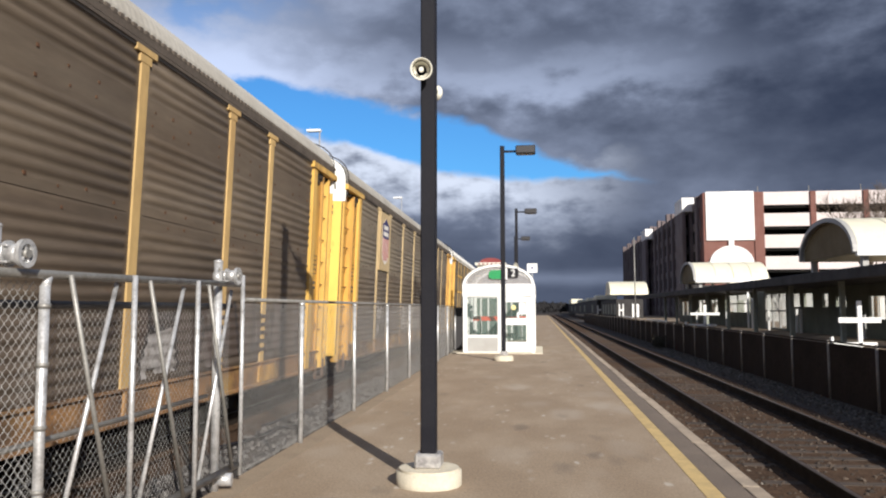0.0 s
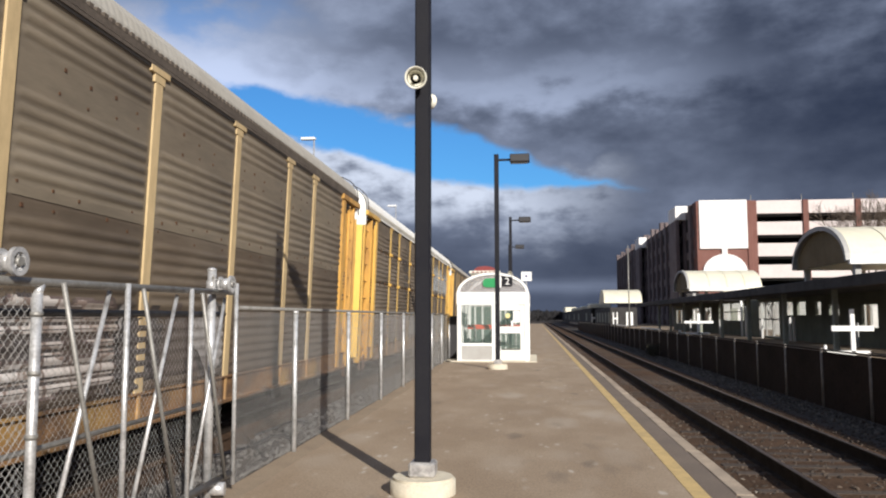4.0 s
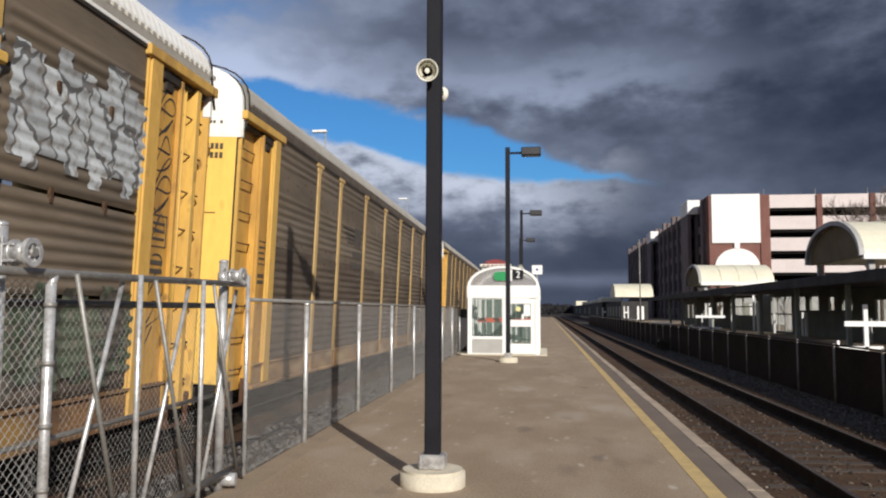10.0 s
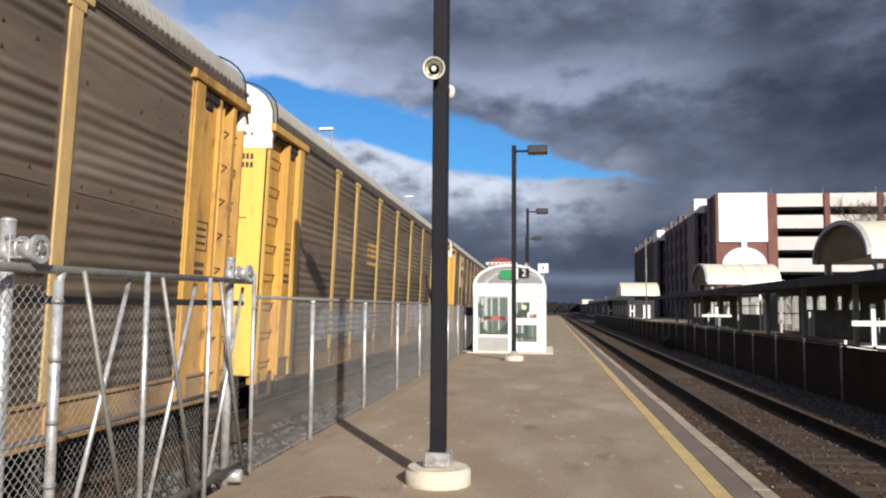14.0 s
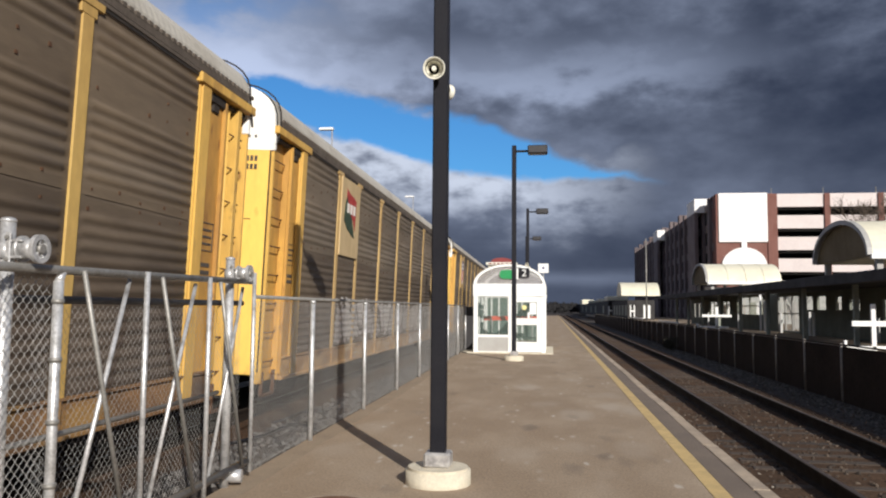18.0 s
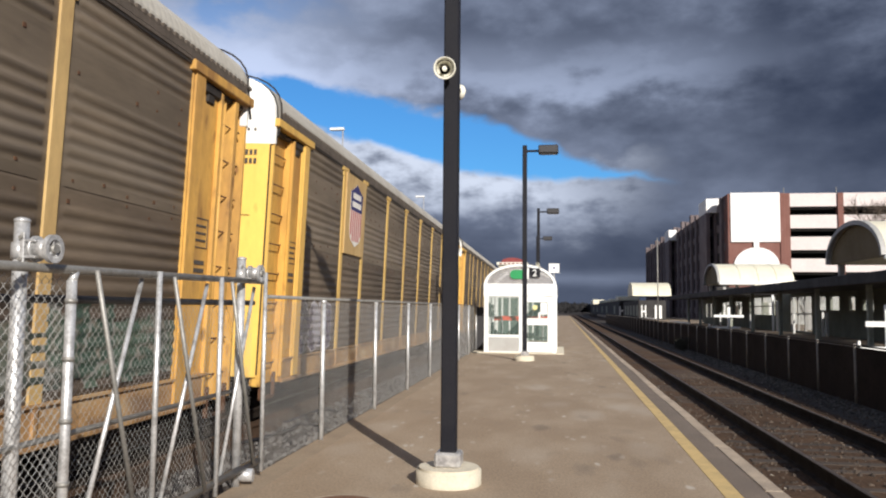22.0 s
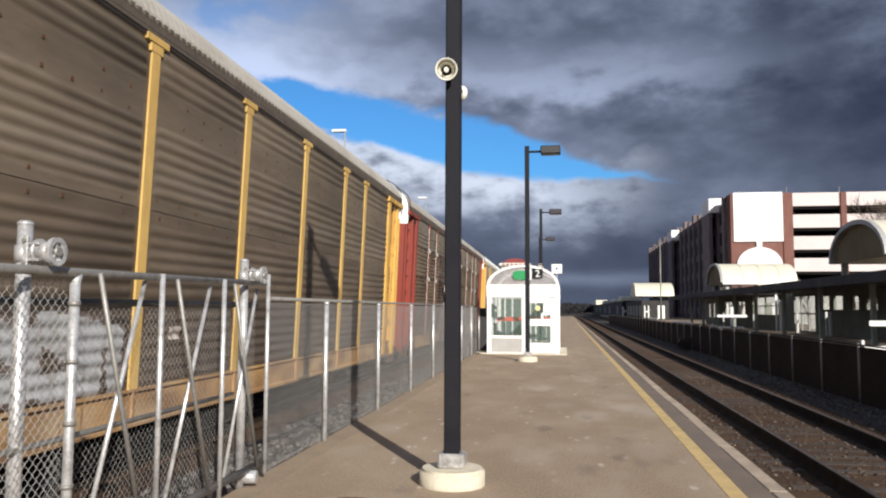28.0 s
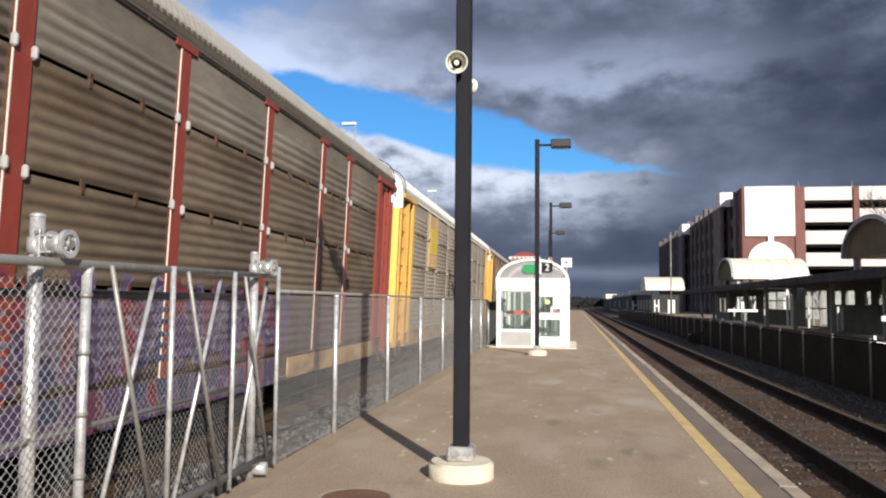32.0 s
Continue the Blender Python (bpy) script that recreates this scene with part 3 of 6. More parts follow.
def roof_mesh(y0, y1, rib=0.15):
    """An arched roof of sheet with ribs across it."""
    bm = bmesh.new()
    pts = roof_profile()
    n = int((y1 - y0) / rib)
    rows = []
    for k in range(2 * n + 1):
        up = 0.004 if k % 2 else 0.0
        y = y0 + (y1 - y0) * k / (2 * n)
        rows.append([bm.verts.new((-WIDTH / 2 + (x + WIDTH / 2) * (1 + up * 0.6), y, z + up)) for x, z in pts])
    for a, b in zip(rows, rows[1:]):
        for i in range(len(pts) - 1):
            bm.faces.new((a[i], a[i + 1], b[i + 1], b[i]))
    bmesh.ops.recalc_face_normals(bm, faces=bm.faces)
    return bm


def end_mesh(y, thick):
    """The end wall under the roof's arch."""
    bm = bmesh.new()
    pts = [(x * 0.985 - 0.02, z - 0.01) for x, z in roof_profile()]
    lo = [(x, z) for x, z in pts]
    prism(bm, [(lo[0][0], 4.44)] + lo + [(lo[-1][0], 4.44)], 1, y, y + thick)
    return bm


PANEL_MESHES = {}


def panel_mesh(width, z0, z1):
    key = (round(width, 2), z0, z1)
    if key not in PANEL_MESHES:
        PANEL_MESHES[key] = mesh_of("side_panel", corrugated(width, z0, z1), M["panel"])
    return PANEL_MESHES[key]


def graffiti_mat(name, cols, scale, line=(0.02, 0.02, 0.025), lines=0.06, squash=0.6, slant=20, under=(0.20, 0.165, 0.13), worn=0.8):
    """Sprayed paint: cells of colour with dark outlines, worn through in places."""
    m = bpy.data.materials.new(name)
    m.use_nodes = True
    nt = m.node_tree
    b = nt.nodes["Principled BSDF"]
    b.inputs["Roughness"].default_value = 0.6
    tc = nt.nodes.new("ShaderNodeTexCoord")
    mp = nt.nodes.new("ShaderNodeMapping")
    mp.inputs["Scale"].default_value = (1, 1, squash)
    mp.inputs["Rotation"].default_value = (radians(slant), 0, 0)
    nt.links.new(tc.outputs["Object"], mp.inputs[0])
    n = nt.nodes.new("ShaderNodeTexNoise")
    n.inputs["Scale"].default_value, n.inputs["Detail"].default_value = scale * 0.8, 2
    nt.links.new(mp.outputs[0], n.inputs["Vector"])
    mixv = nt.nodes.new("ShaderNodeMix")
    mixv.data_type = "RGBA"
    mixv.inputs[0].default_value = 0.25
    nt.links.new(mp.outputs[0], mixv.inputs[6])
    nt.links.new(n.outputs["Color"], mixv.inputs[7])
    v = nt.nodes.new("ShaderNodeTexVoronoi")
    v.inputs["Scale"].default_value = scale
    nt.links.new(mixv.outputs[2], v.inputs["Vector"])
    e = nt.nodes.new("ShaderNodeTexVoronoi")
    e.feature = "DISTANCE_TO_EDGE"
    e.inputs["Scale"].default_value = scale
    nt.links.new(mixv.outputs[2], e.inputs["Vector"])
    sep = nt.nodes.new("ShaderNodeSeparateColor")
    nt.links.new(v.outputs["Color"], sep.inputs[0])
    r = nt.nodes.new("ShaderNodeValToRGB")
    r.color_ramp.interpolation = "CONSTANT"
    for i, c in enumerate(cols):
        el = r.color_ramp.elements[i] if i < 2 else r.color_ramp.elements.new(i / len(cols))
        el.position, el.color = i / len(cols), (*c, 1)
    nt.links.new(sep.outputs[0], r.inputs[0])
    lt = nt.nodes.new("ShaderNodeMath")
    lt.operation = "LESS_THAN"
    lt.inputs[1].default_value = lines
    nt.links.new(e.outputs["Distance"], lt.inputs[0])
    mx = nt.nodes.new("ShaderNodeMix")
    mx.data_type = "RGBA"
    nt.links.new(lt.outputs[0], mx.inputs[0])
    nt.links.new(r.outputs[0], mx.inputs[6])
    mx.inputs[7].default_value = (*line, 1)
    wear = nt.nodes.new("ShaderNodeTexNoise")
    wear.inputs["Scale"].default_value, wear.inputs["Detail"].default_value = 9, 6
    nt.links.new(tc.outputs["Object"], wear.inputs["Vector"])
    mr = nt.nodes.new("ShaderNodeMapRange")
    mr.inputs["From Min"].default_value, mr.inputs["From Max"].default_value = 0.5, 0.72
    mr.inputs["To Max"].default_value = worn
    nt.links.new(wear.outputs["Fac"], mr.inputs["Value"])
    m2 = nt.nodes.new("ShaderNodeMix")
    m2.data_type = "RGBA"
    nt.links.new(mr.outputs[0], m2.inputs[0])
    nt.links.new(mx.outputs[2], m2.inputs[6])
    m2.inputs[7].default_value = (*under, 1)
    nt.links.new(m2.outputs[2], b.inputs["Base Color"])
    return m


PANEL2 = (0.072, 0.054, 0.036)
M["panel_light"] = mat("pale_weathered_panel", (0.198, 0.162, 0.116), 0.62, 0.15, 0.16, 0.8, (0.115, 0.09, 0.066), 0.75, 6, 0.06, (1, 0.22, 1.3), rand=0.12)
M["panel"] = mat("weathered_panel", (0.168, 0.131, 0.093), 0.62, 0.15, 0.16, 0.8, PANEL2, 0.75, 6, 0.06, (1, 0.22, 1.3), rand=0.10)
M["panel_dark"] = mat("dark_weathered_panel", (0.156, 0.117, 0.078), 0.62, 0.15, 0.16, 0.8, (0.066, 0.042, 0.026), 0.75, 6, 0.06, (1, 0.22, 1.3), rand=0.10)
M["panel_pale"] = mat("pale_panel", (0.344, 0.295, 0.23), 0.6, 0.2, 0.12, 0.6, (0.213, 0.164, 0.115), 0.6, 7, 0.08, (1, 0.35, 1.6), rand=0.08)
M["tan"] = mat("faded_tan_paint", (0.53, 0.36, 0.15), 0.6, 0, 0.12, 1.5, (0.344, 0.205, 0.082), 0.55, 9, 0.1, (1, 1, 0.4), rand=0.08)
M["yellow"] = mat("yellow_paint", (0.65, 0.40, 0.095), 0.5, 0, 0.10, 1.2, (0.41, 0.213, 0.049), 0.45, 9, 0.08, (1, 1, 0.35), rand=0.06)
M["pale_tan"] = mat("pale_beige_paint", (0.54, 0.405, 0.22), 0.6, 0, 0.12, 1.5, (0.36, 0.25, 0.13), 0.55, 9, 0.1, (1, 1, 0.4), rand=0.08)
M["yellow_post"] = mat("faded_yellow_post", (0.57, 0.375, 0.115), 0.6, 0, 0.12, 1.5, (0.37, 0.21, 0.07), 0.5, 9, 0.1, (1, 1, 0.4), rand=0.08)
M["yellow_inset"] = mat("darker_worn_yellow", (0.58, 0.325, 0.065), 0.6, 0, 0.14, 1.1, (0.279, 0.131, 0.041), 0.75, 9, 0.08, (1, 1, 0.3), rand=0.06)
M["bright_yellow"] = mat("bright_yellow_paint", (0.86, 0.56, 0.135), 0.45, 0, 0.06, 1.2, (0.5, 0.28, 0.05), 0.35, 9, 0.06, (1, 1, 0.35))
M["panel_warm"] = mat("warm_weathered_panel", (0.142, 0.110, 0.078), 0.62, 0.15, 0.16, 0.8, (0.070, 0.047, 0.030), 0.8, 6, 0.06, (1, 0.22, 1.3), rand=0.10)
M["panel_brown"] = mat("rust_stained_panel", (0.150, 0.112, 0.074), 0.62, 0.15, 0.2, 0.7, (0.062, 0.034, 0.017), 0.95, 5, 0.08, (1, 0.45, 1.2), rand=0.15)
M["panel_grey_top"] = mat("grey_tan_panel", (0.205, 0.178, 0.138), 0.62, 0.15, 0.2, 0.7, (0.105, 0.075, 0.048), 0.8, 5, 0.08, (1, 0.35, 1.2), rand=0.12)
M["panel_mid"] = mat("brown_middle_panel", (0.120, 0.090, 0.062), 0.65, 0.12, 0.18, 0.8, (0.06, 0.042, 0.03), 0.8, 6, 0.06, (1, 0.22, 1.3), rand=0.12)
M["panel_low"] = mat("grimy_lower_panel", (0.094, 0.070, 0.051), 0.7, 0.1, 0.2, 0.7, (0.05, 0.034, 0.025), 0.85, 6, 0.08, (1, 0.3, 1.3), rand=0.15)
M["rust_dark"] = mat("dark_rusty_sill", (0.24, 0.125, 0.05), 0.8, 0, 0.3, 1.3, (0.055, 0.034, 0.024), 1.0, 12, 0.15, (1, 0.7, 1.5), rand=0.1)
M["panel_maroon"] = mat("dark_maroon_panel", (0.089, 0.052, 0.041), 0.65, 0.1, 0.2, 0.8, (0.044, 0.03, 0.026), 0.8, 6, 0.08, (1, 0.3, 1.3), rand=0.1)
M["ochre"] = mat("worn_ochre_paint", (0.57, 0.32, 0.075), 0.6, 0, 0.14, 1.3, (0.246, 0.123, 0.049), 0.65, 9, 0.1, (1, 1, 0.4))
M["rung"] = mat("rusty_rungs", (0.098, 0.045, 0.021), 0.8, 0.1, 0.3, 5, None, 0.4, 20, 0.1)
M["skirt"] = mat("brown_roof_edge", (0.098, 0.078, 0.061), 0.8, 0, 0.25, 2, (0.049, 0.037, 0.029), 0.6, 20, 0.1)
M["red"] = mat("red_oxide_paint", (0.238, 0.039, 0.025), 0.55, 0, 0.12, 1.5, (0.139, 0.029, 0.016), 0.5, 9, 0.08, (1, 1, 0.4))
M["rust"] = mat("rusty_sill", (0.41, 0.245, 0.10), 0.75, 0, 0.25, 1.5, (0.13, 0.06, 0.03), 0.95, 12, 0.15, (1, 0.6, 1.4), rand=0.1)
# rust, flaked paint and grime on the sills and ends
speckle(M["rust"], (0.11, 0.055, 0.03), 2.0, 0.42, 0.85, (1, 0.7, 1.3))
speckle(M["rust"], (0.52, 0.40, 0.25), 1.5, 0.36, 0.7, (1, 0.5, 1.6))
speckle(M["rust_dark"], (0.46, 0.28, 0.07), 1.1, 0.34, 0.8, (1, 0.6, 1.6))
speckle(M["rust_dark"], (0.05, 0.032, 0.024), 2.4, 0.42, 0.8, (1, 0.7, 1.3))
for k, cover in (("yellow", 0.45), ("yellow_inset", 0.7), ("ochre", 0.75), ("bright_yellow", 0.35)):
    speckle(M[k], (0.20, 0.095, 0.035), 1.7, 0.38, cover, (1.4, 1.4, 0.4))
    speckle(M[k], (0.10, 0.055, 0.03), 5.0, 0.22, cover, (1, 1, 0.6))
M["roof_grey"] = mat("grey_roof_sheet", (0.47, 0.44, 0.38), 0.6, 0.15, 0.10, 0.8, (0.28, 0.25, 0.21), 0.6, 12, 0.05, rand=0.08)
M["roof_white"] = mat("white_roof_sheet", (0.85, 0.84, 0.80), 0.5, 0.0, 0.06, 0.8, (0.70, 0.66, 0.58), 0.5, 12, 0.05)
M["steel_black"] = mat("black_steel", (0.025, 0.021, 0.018), 0.7, 0.2, 0.3, 3, (0.057, 0.041, 0.029), 0.5, 20, 0.1)
M["ink"] = mat("black_lettering", (0.061, 0.051, 0.043), 0.7, 0, 0.2, 6, (0.098, 0.082, 0.066), 0.6, 20, 0.0)
M["logo_blue"] = mat("blue_emblem_paint", (0.029, 0.029, 0.131), 0.6, 0, 0.1, 4, None, 0.3, 20, 0.0)
M["logo_red"] = mat("red_emblem_paint", (0.369, 0.033, 0.029), 0.6, 0, 0.1, 4, None, 0.3, 20, 0.0)
M["logo_green"] = mat("green_emblem_paint", (0.025, 0.049, 0.025), 0.6, 0, 0.1, 4, None, 0.3, 20, 0.0)
M["logo_white"] = mat("white_emblem_paint", (0.72, 0.69, 0.63), 0.6, 0, 0.08, 4, None, 0.3, 20, 0.0)
M["sign_yellow"] = mat("yellow_sign_paint", (0.615, 0.426, 0.041), 0.5, 0, 0.05, 4, None, 0.2, 20, 0.0)
M["spray_black"] = mat("black_spray_paint", (0.025, 0.023, 0.029), 0.6, 0, 0.3, 4, (0.082, 0.074, 0.066), 0.5, 25, 0.0)
M["spray_brown"] = mat("brown_spray_paint", (0.115, 0.082, 0.074), 0.6, 0, 0.3, 4, (0.164, 0.131, 0.107), 0.5, 25, 0.0)
M["spray_pale"] = mat("pale_spray_paint", (0.41, 0.394, 0.426), 0.6, 0, 0.3, 4, (0.205, 0.18, 0.18), 0.6, 25, 0.0)
for k in ("panel", "panel_light", "panel_mid", "panel_dark", "panel_brown"):
    speckle(M[k], (0.085, 0.042, 0.022), 2.4, 0.16, 0.75, (1, 0.6, 1))     # rust blooms
    speckle(M[k], (0.235, 0.20, 0.16), 0.9, 0.30, 0.45, (1, 0.25, 1.6))     # pale scuffs along the sheet
for k in ("tan", "yellow", "ochre", "yellow_inset", "rust", "rust_dark"):
    speckle(M[k], (0.17, 0.075, 0.028), 5.0, 0.20, 0.8, (1, 1.3, 0.45))     # rust and chipped paint
    speckle(M[k], (0.33, 0.19, 0.08), 1.6, 0.34, 0.5, (1, 1, 0.35))
G_SILVER = graffiti_mat("silver_graffiti", [(0.46, 0.49, 0.50), (0.56, 0.59, 0.60), (0.38, 0.40, 0.41), (0.50, 0.53, 0.54)], 3.4, (0.13, 0.13, 0.13), 0.045)
G_WHITE = graffiti_mat("white_graffiti", [(0.56, 0.51, 0.47), (0.44, 0.39, 0.355), (0.60, 0.56, 0.53), (0.50, 0.45, 0.41), (0.34, 0.29, 0.25)], 2.4, (0.24, 0.18, 0.15), 0.035, 0.7, 15, (0.22, 0.17, 0.13), 0.75)
G_METAL = graffiti_mat("plain_silver_graffiti", [(0.368, 0.376, 0.384), (0.416, 0.424, 0.432), (0.320, 0.328, 0.336)], 1.1, (0.3, 0.3, 0.3), 0.02)
G_PURPLE = graffiti_mat("purple_graffiti", [(0.050, 0.027, 0.085), (0.085, 0.065, 0.115), (0.150, 0.020, 0.030), (0.036, 0.024, 0.060), (0.125, 0.100, 0.135), (0.068, 0.034, 0.098), (0.040, 0.042, 0.085), (0.120, 0.035, 0.060)], 4.0, (0.21, 0.18, 0.22), 0.02, 0.55, 25, (0.085, 0.055, 0.05), 0.8)
G_MIXED = graffiti_mat("mixed_graffiti", [(0.050, 0.074, 0.043), (0.088, 0.112, 0.070), (0.112, 0.042, 0.038), (0.140, 0.126, 0.108), (0.092, 0.082, 0.068)], 2.6, (0.05, 0.045, 0.04), 0.04, worn=0.9)
G_BLOCK = graffiti_mat("block_graffiti", [(0.40, 0.375, 0.355), (0.35, 0.33, 0.315), (0.45, 0.42, 0.40), (0.30, 0.275, 0.26)], 1.15, (0.07, 0.055, 0.05), 0.03, 0.55, 12, (0.15, 0.12, 0.10), 0.85)
G_BROWN = graffiti_mat("brown_graffiti", [(0.075, 0.055, 0.045), (0.06, 0.05, 0.047), (0.09, 0.065, 0.05), (0.30, 0.28, 0.265), (0.07, 0.05, 0.04), (0.11, 0.085, 0.075)], 1.3, (0.035, 0.03, 0.028), 0.03, 0.6, 25, (0.10, 0.075, 0.058), 0.7)
G_GREEN = graffiti_mat("green_graffiti", [(0.040, 0.068, 0.048), (0.064, 0.096, 0.068), (0.096, 0.104, 0.080), (0.048, 0.060, 0.048)], 2.6, (0.20, 0.20, 0.18), 0.025, worn=0.85)
G_DARK = graffiti_mat("dark_graffiti", [(0.030, 0.03, 0.06), (0.06, 0.05, 0.10), (0.30, 0.29, 0.33), (0.045, 0.035, 0.07), (0.03, 0.03, 0.05)], 2.2, (0.28, 0.27, 0.30), 0.03)
G_OUTLINE = graffiti_mat("red_outline_graffiti", [(0.144, 0.126, 0.108), (0.180, 0.162, 0.150), (0.132, 0.114, 0.096)], 2.0, (0.12, 0.05, 0.05), 0.05, 0.5, 30)
G_BLUE = graffiti_mat("blue_graffiti", [(0.138, 0.176, 0.204), (0.209, 0.237, 0.253), (0.110, 0.099, 0.094), (0.127, 0.165, 0.182), (0.165, 0.198, 0.220)], 2.3, (0.10, 0.09, 0.10), 0.035, worn=0.9)


def graffiti(parent, y0, y1, z0, z1, material, label, seed):
    """A sprayed patch that follows the ribs, with a ragged outline."""
    rnd = random.Random(seed)
    rib = 0.16
    tiered = any(c.name.startswith("clamp") or c.name.startswith("lug") for q in parent.children for c in q.children)
    bm = bmesh.new()
    cols = max(6, int((y1 - y0) / 0.22))
    top = [z1 - rnd.uniform(0, 0.28) * (z1 - z0) * (1 if c % 3 else 1.3) for c in range(cols)]
    low = [z0 + rnd.uniform(0, 0.16) * (z1 - z0) for c in range(cols)]
    grid = {}

    def at(c, k):
        if (c, k) not in grid:
            z = z0 + k * rib / 4
            x = relief(z, *sheet_at(z))
            if tiered:
                x = max(relief(z, a + 0.022, b - 0.022) for a, b in zip(TIERS, TIERS[1:]) if a <= z <= b)
            grid[c, k] = bm.verts.new((x + 0.009, y0 + (y1 - y0) * c / cols, z))
        return grid[c, k]

    for c in range(cols):
        for k in range(int((z1 - z0) / (rib / 4))):
            if low[c] <= z0 + k * rib / 4 <= top[c]:
                bm.faces.new((at(c, k), at(c + 1, k), at(c + 1, k + 1), at(c, k + 1))).smooth = True
    ob = part("graffiti", bm, material, parent, label)
    return ob


def letters(parent, y0, y1, z0, z1, fill, edge, label, seed, bold=0.15, bar=0.045):
    """A row of made-up sprayed shapes, each of a few thick strokes with a darker outline, on the ribbed side."""
    rnd = random.Random(seed)
    h = z1 - z0
    strokes = []
    y = y0 + 0.1
    while y < y1 - 0.4:
        w = h * rnd.uniform(0.45, 0.75)
        lean = rnd.uniform(-0.12, 0.12)
        base, crown = z0 + bold + rnd.uniform(-0.06, 0.08), z1 - bold + rnd.uniform(-0.12, 0.0)
        mid = (base + crown) / 2 + rnd.uniform(-0.1, 0.1)
        pts = [(y, base), (y + lean, crown), (y + w, crown - 0.05), (y + w * 0.9, mid), (y + w, base), (y + w * 0.45, mid)]
        kind = rnd.randrange(5)
        order = ((0, 1), (1, 2), (2, 3), (3, 4)) if kind == 0 else ((0, 1), (0, 4), (4, 2)) if kind == 1 else ((0, 1), (1, 4), (4, 2)) if kind == 2 else ((1, 0), (0, 4), (1, 2), (5, 3)) if kind == 3 else ((2, 1), (1, 3), (3, 4), (4, 0))
        strokes.append((y - 0.3, y + w + 0.3, [(pts[a], pts[b], bold * rnd.uniform(0.8, 1.15)) for a, b in order]))
        y += w + bold * rnd.uniform(1.2, 2.4)
    bm = bmesh.new()
    step, rib = 0.03, 0.03
    grid = {}

    def at(c, k):
        if (c, k) not in grid:
            z = z0 + k * rib
            grid[c, k] = bm.verts.new((relief(z, *sheet_at(z)) + 0.009, y0 + c * step, z))
        return grid[c, k]

    def depth_in(y, z):
        best = 9.0
        for lo, hi, segs in strokes:
            if lo < y < hi:
                for (ay, az), (by, bz), r in segs:
                    ly, lz = by - ay, bz - az
                    u = max(0.0, min(1.0, ((y - ay) * ly + (z - az) * lz) / (ly * ly + lz * lz + 1e-9)))
                    best = min(best, math.hypot(y - ay - u * ly, z - az - u * lz) - r)
        return best

    for c in range(int((y1 - y0) / step)):
        for k in range(int(h / rib)):
            d = depth_in(y0 + (c + 0.5) * step, z0 + (k + 0.5) * rib)
            if d < bar:
                f = bm.faces.new((at(c, k), at(c + 1, k), at(c + 1, k + 1), at(c, k + 1)))
                f.smooth = True
                f.material_index = 1 if d > -0.01 else 0
    ob = part("graffiti", bm, fill, parent, label)
    ob.data.materials.append(edge)
    return ob


def scrawl(parent, y0, y1, z0, z1, material, seed):
    """A thin sprayed tag: one looping ribbon of paint on a smooth corner panel."""
    rnd = random.Random(seed)
    loops = max(3, round((z1 - z0) / 0.27))
    n = loops * 22
    ph = [rnd.uniform(0, 6.28) for k in range(4)]
    mid, half = (y0 + y1) / 2, (y1 - y0) / 2

    def at(u):
        a = 6.28319 * loops * u
        wide = half * (0.75 + 0.25 * math.sin(2.3 * a / 3 + ph[0]))
        return Vector((-0.024, mid + wide * math.sin(a + 0.6 * math.sin(a * 0.5 + ph[1])), z1 - (z1 - z0) * u + 0.16 * math.cos(a + ph[2]) + 0.05 * math.sin(2 * a + ph[3])))

    bm = bmesh.new()
    rows = []
    for i in range(n + 1):
        p, q = at(i / n), at(i / n + 0.002)
        d = (q - p).normalized()
        side = Vector((0, -d.z, d.y)) * (0.010 + 0.004 * math.sin(0.7 * i))
        rows.append((bm.verts.new(p - side), bm.verts.new(p + side)))
    for (a, b), (c, d) in zip(rows, rows[1:]):
        bm.faces.new((a, c, d, b))
    bmesh.ops.recalc_face_normals(bm, faces=bm.faces)
    return part("tag", bm, material, parent, "looping sprayed tag")


def shield(parent, y, z, w, h):
    """An emblem board: a striped shield with a blue head, without its letters."""
    def pt(u, v):
        return (y + u * w, z + v * h)
    out = [pt(-0.5, 0.86), pt(-0.30, 0.90), pt(0, 1.0), pt(0.30, 0.90), pt(0.5, 0.86), pt(0.47, 0.62), pt(0.47, 0.18), pt(0.36, 0.08), pt(0, -0.02), pt(-0.36, 0.08), pt(-0.47, 0.18), pt(-0.47, 0.62)]
    bm = prism(bmesh.new(), out, 0, 0.070, 0.076)
    s = part("emblem", bm, M["logo_white"], parent, "striped shield emblem with a blue head")
    bm = bmesh.new()
    prism(bm, [pt(-0.5, 0.86), pt(-0.30, 0.90), pt(0, 1.0), pt(0.30, 0.90), pt(0.5, 0.86), pt(0.46, 0.56), pt(-0.46, 0.56)], 0, 0.074, 0.080)
    part("emblem_head", bm, M["logo_blue"], s)
    for i in range(6):
        u = -0.40 + i * 0.16
        lo = 0.07 if abs(u) < 0.3 else 0.16
        bm = prism(bmesh.new(), [pt(u - 0.04, lo), pt(u + 0.04, lo), pt(u + 0.04, 0.555), pt(u - 0.04, 0.555)], 0, 0.074, 0.079)
        part("emblem_stripe", bm, M["logo_red"], s)
    for v, k in ((0.80, 0.32), (0.66, 0.36)):
        bm = prism(bmesh.new(), [pt(-k, v - 0.045), pt(k, v - 0.045), pt(k, v + 0.045), pt(-k, v + 0.045)], 0, 0.078, 0.083)
        part("emblem_bar", bm, M["logo_white"], s)


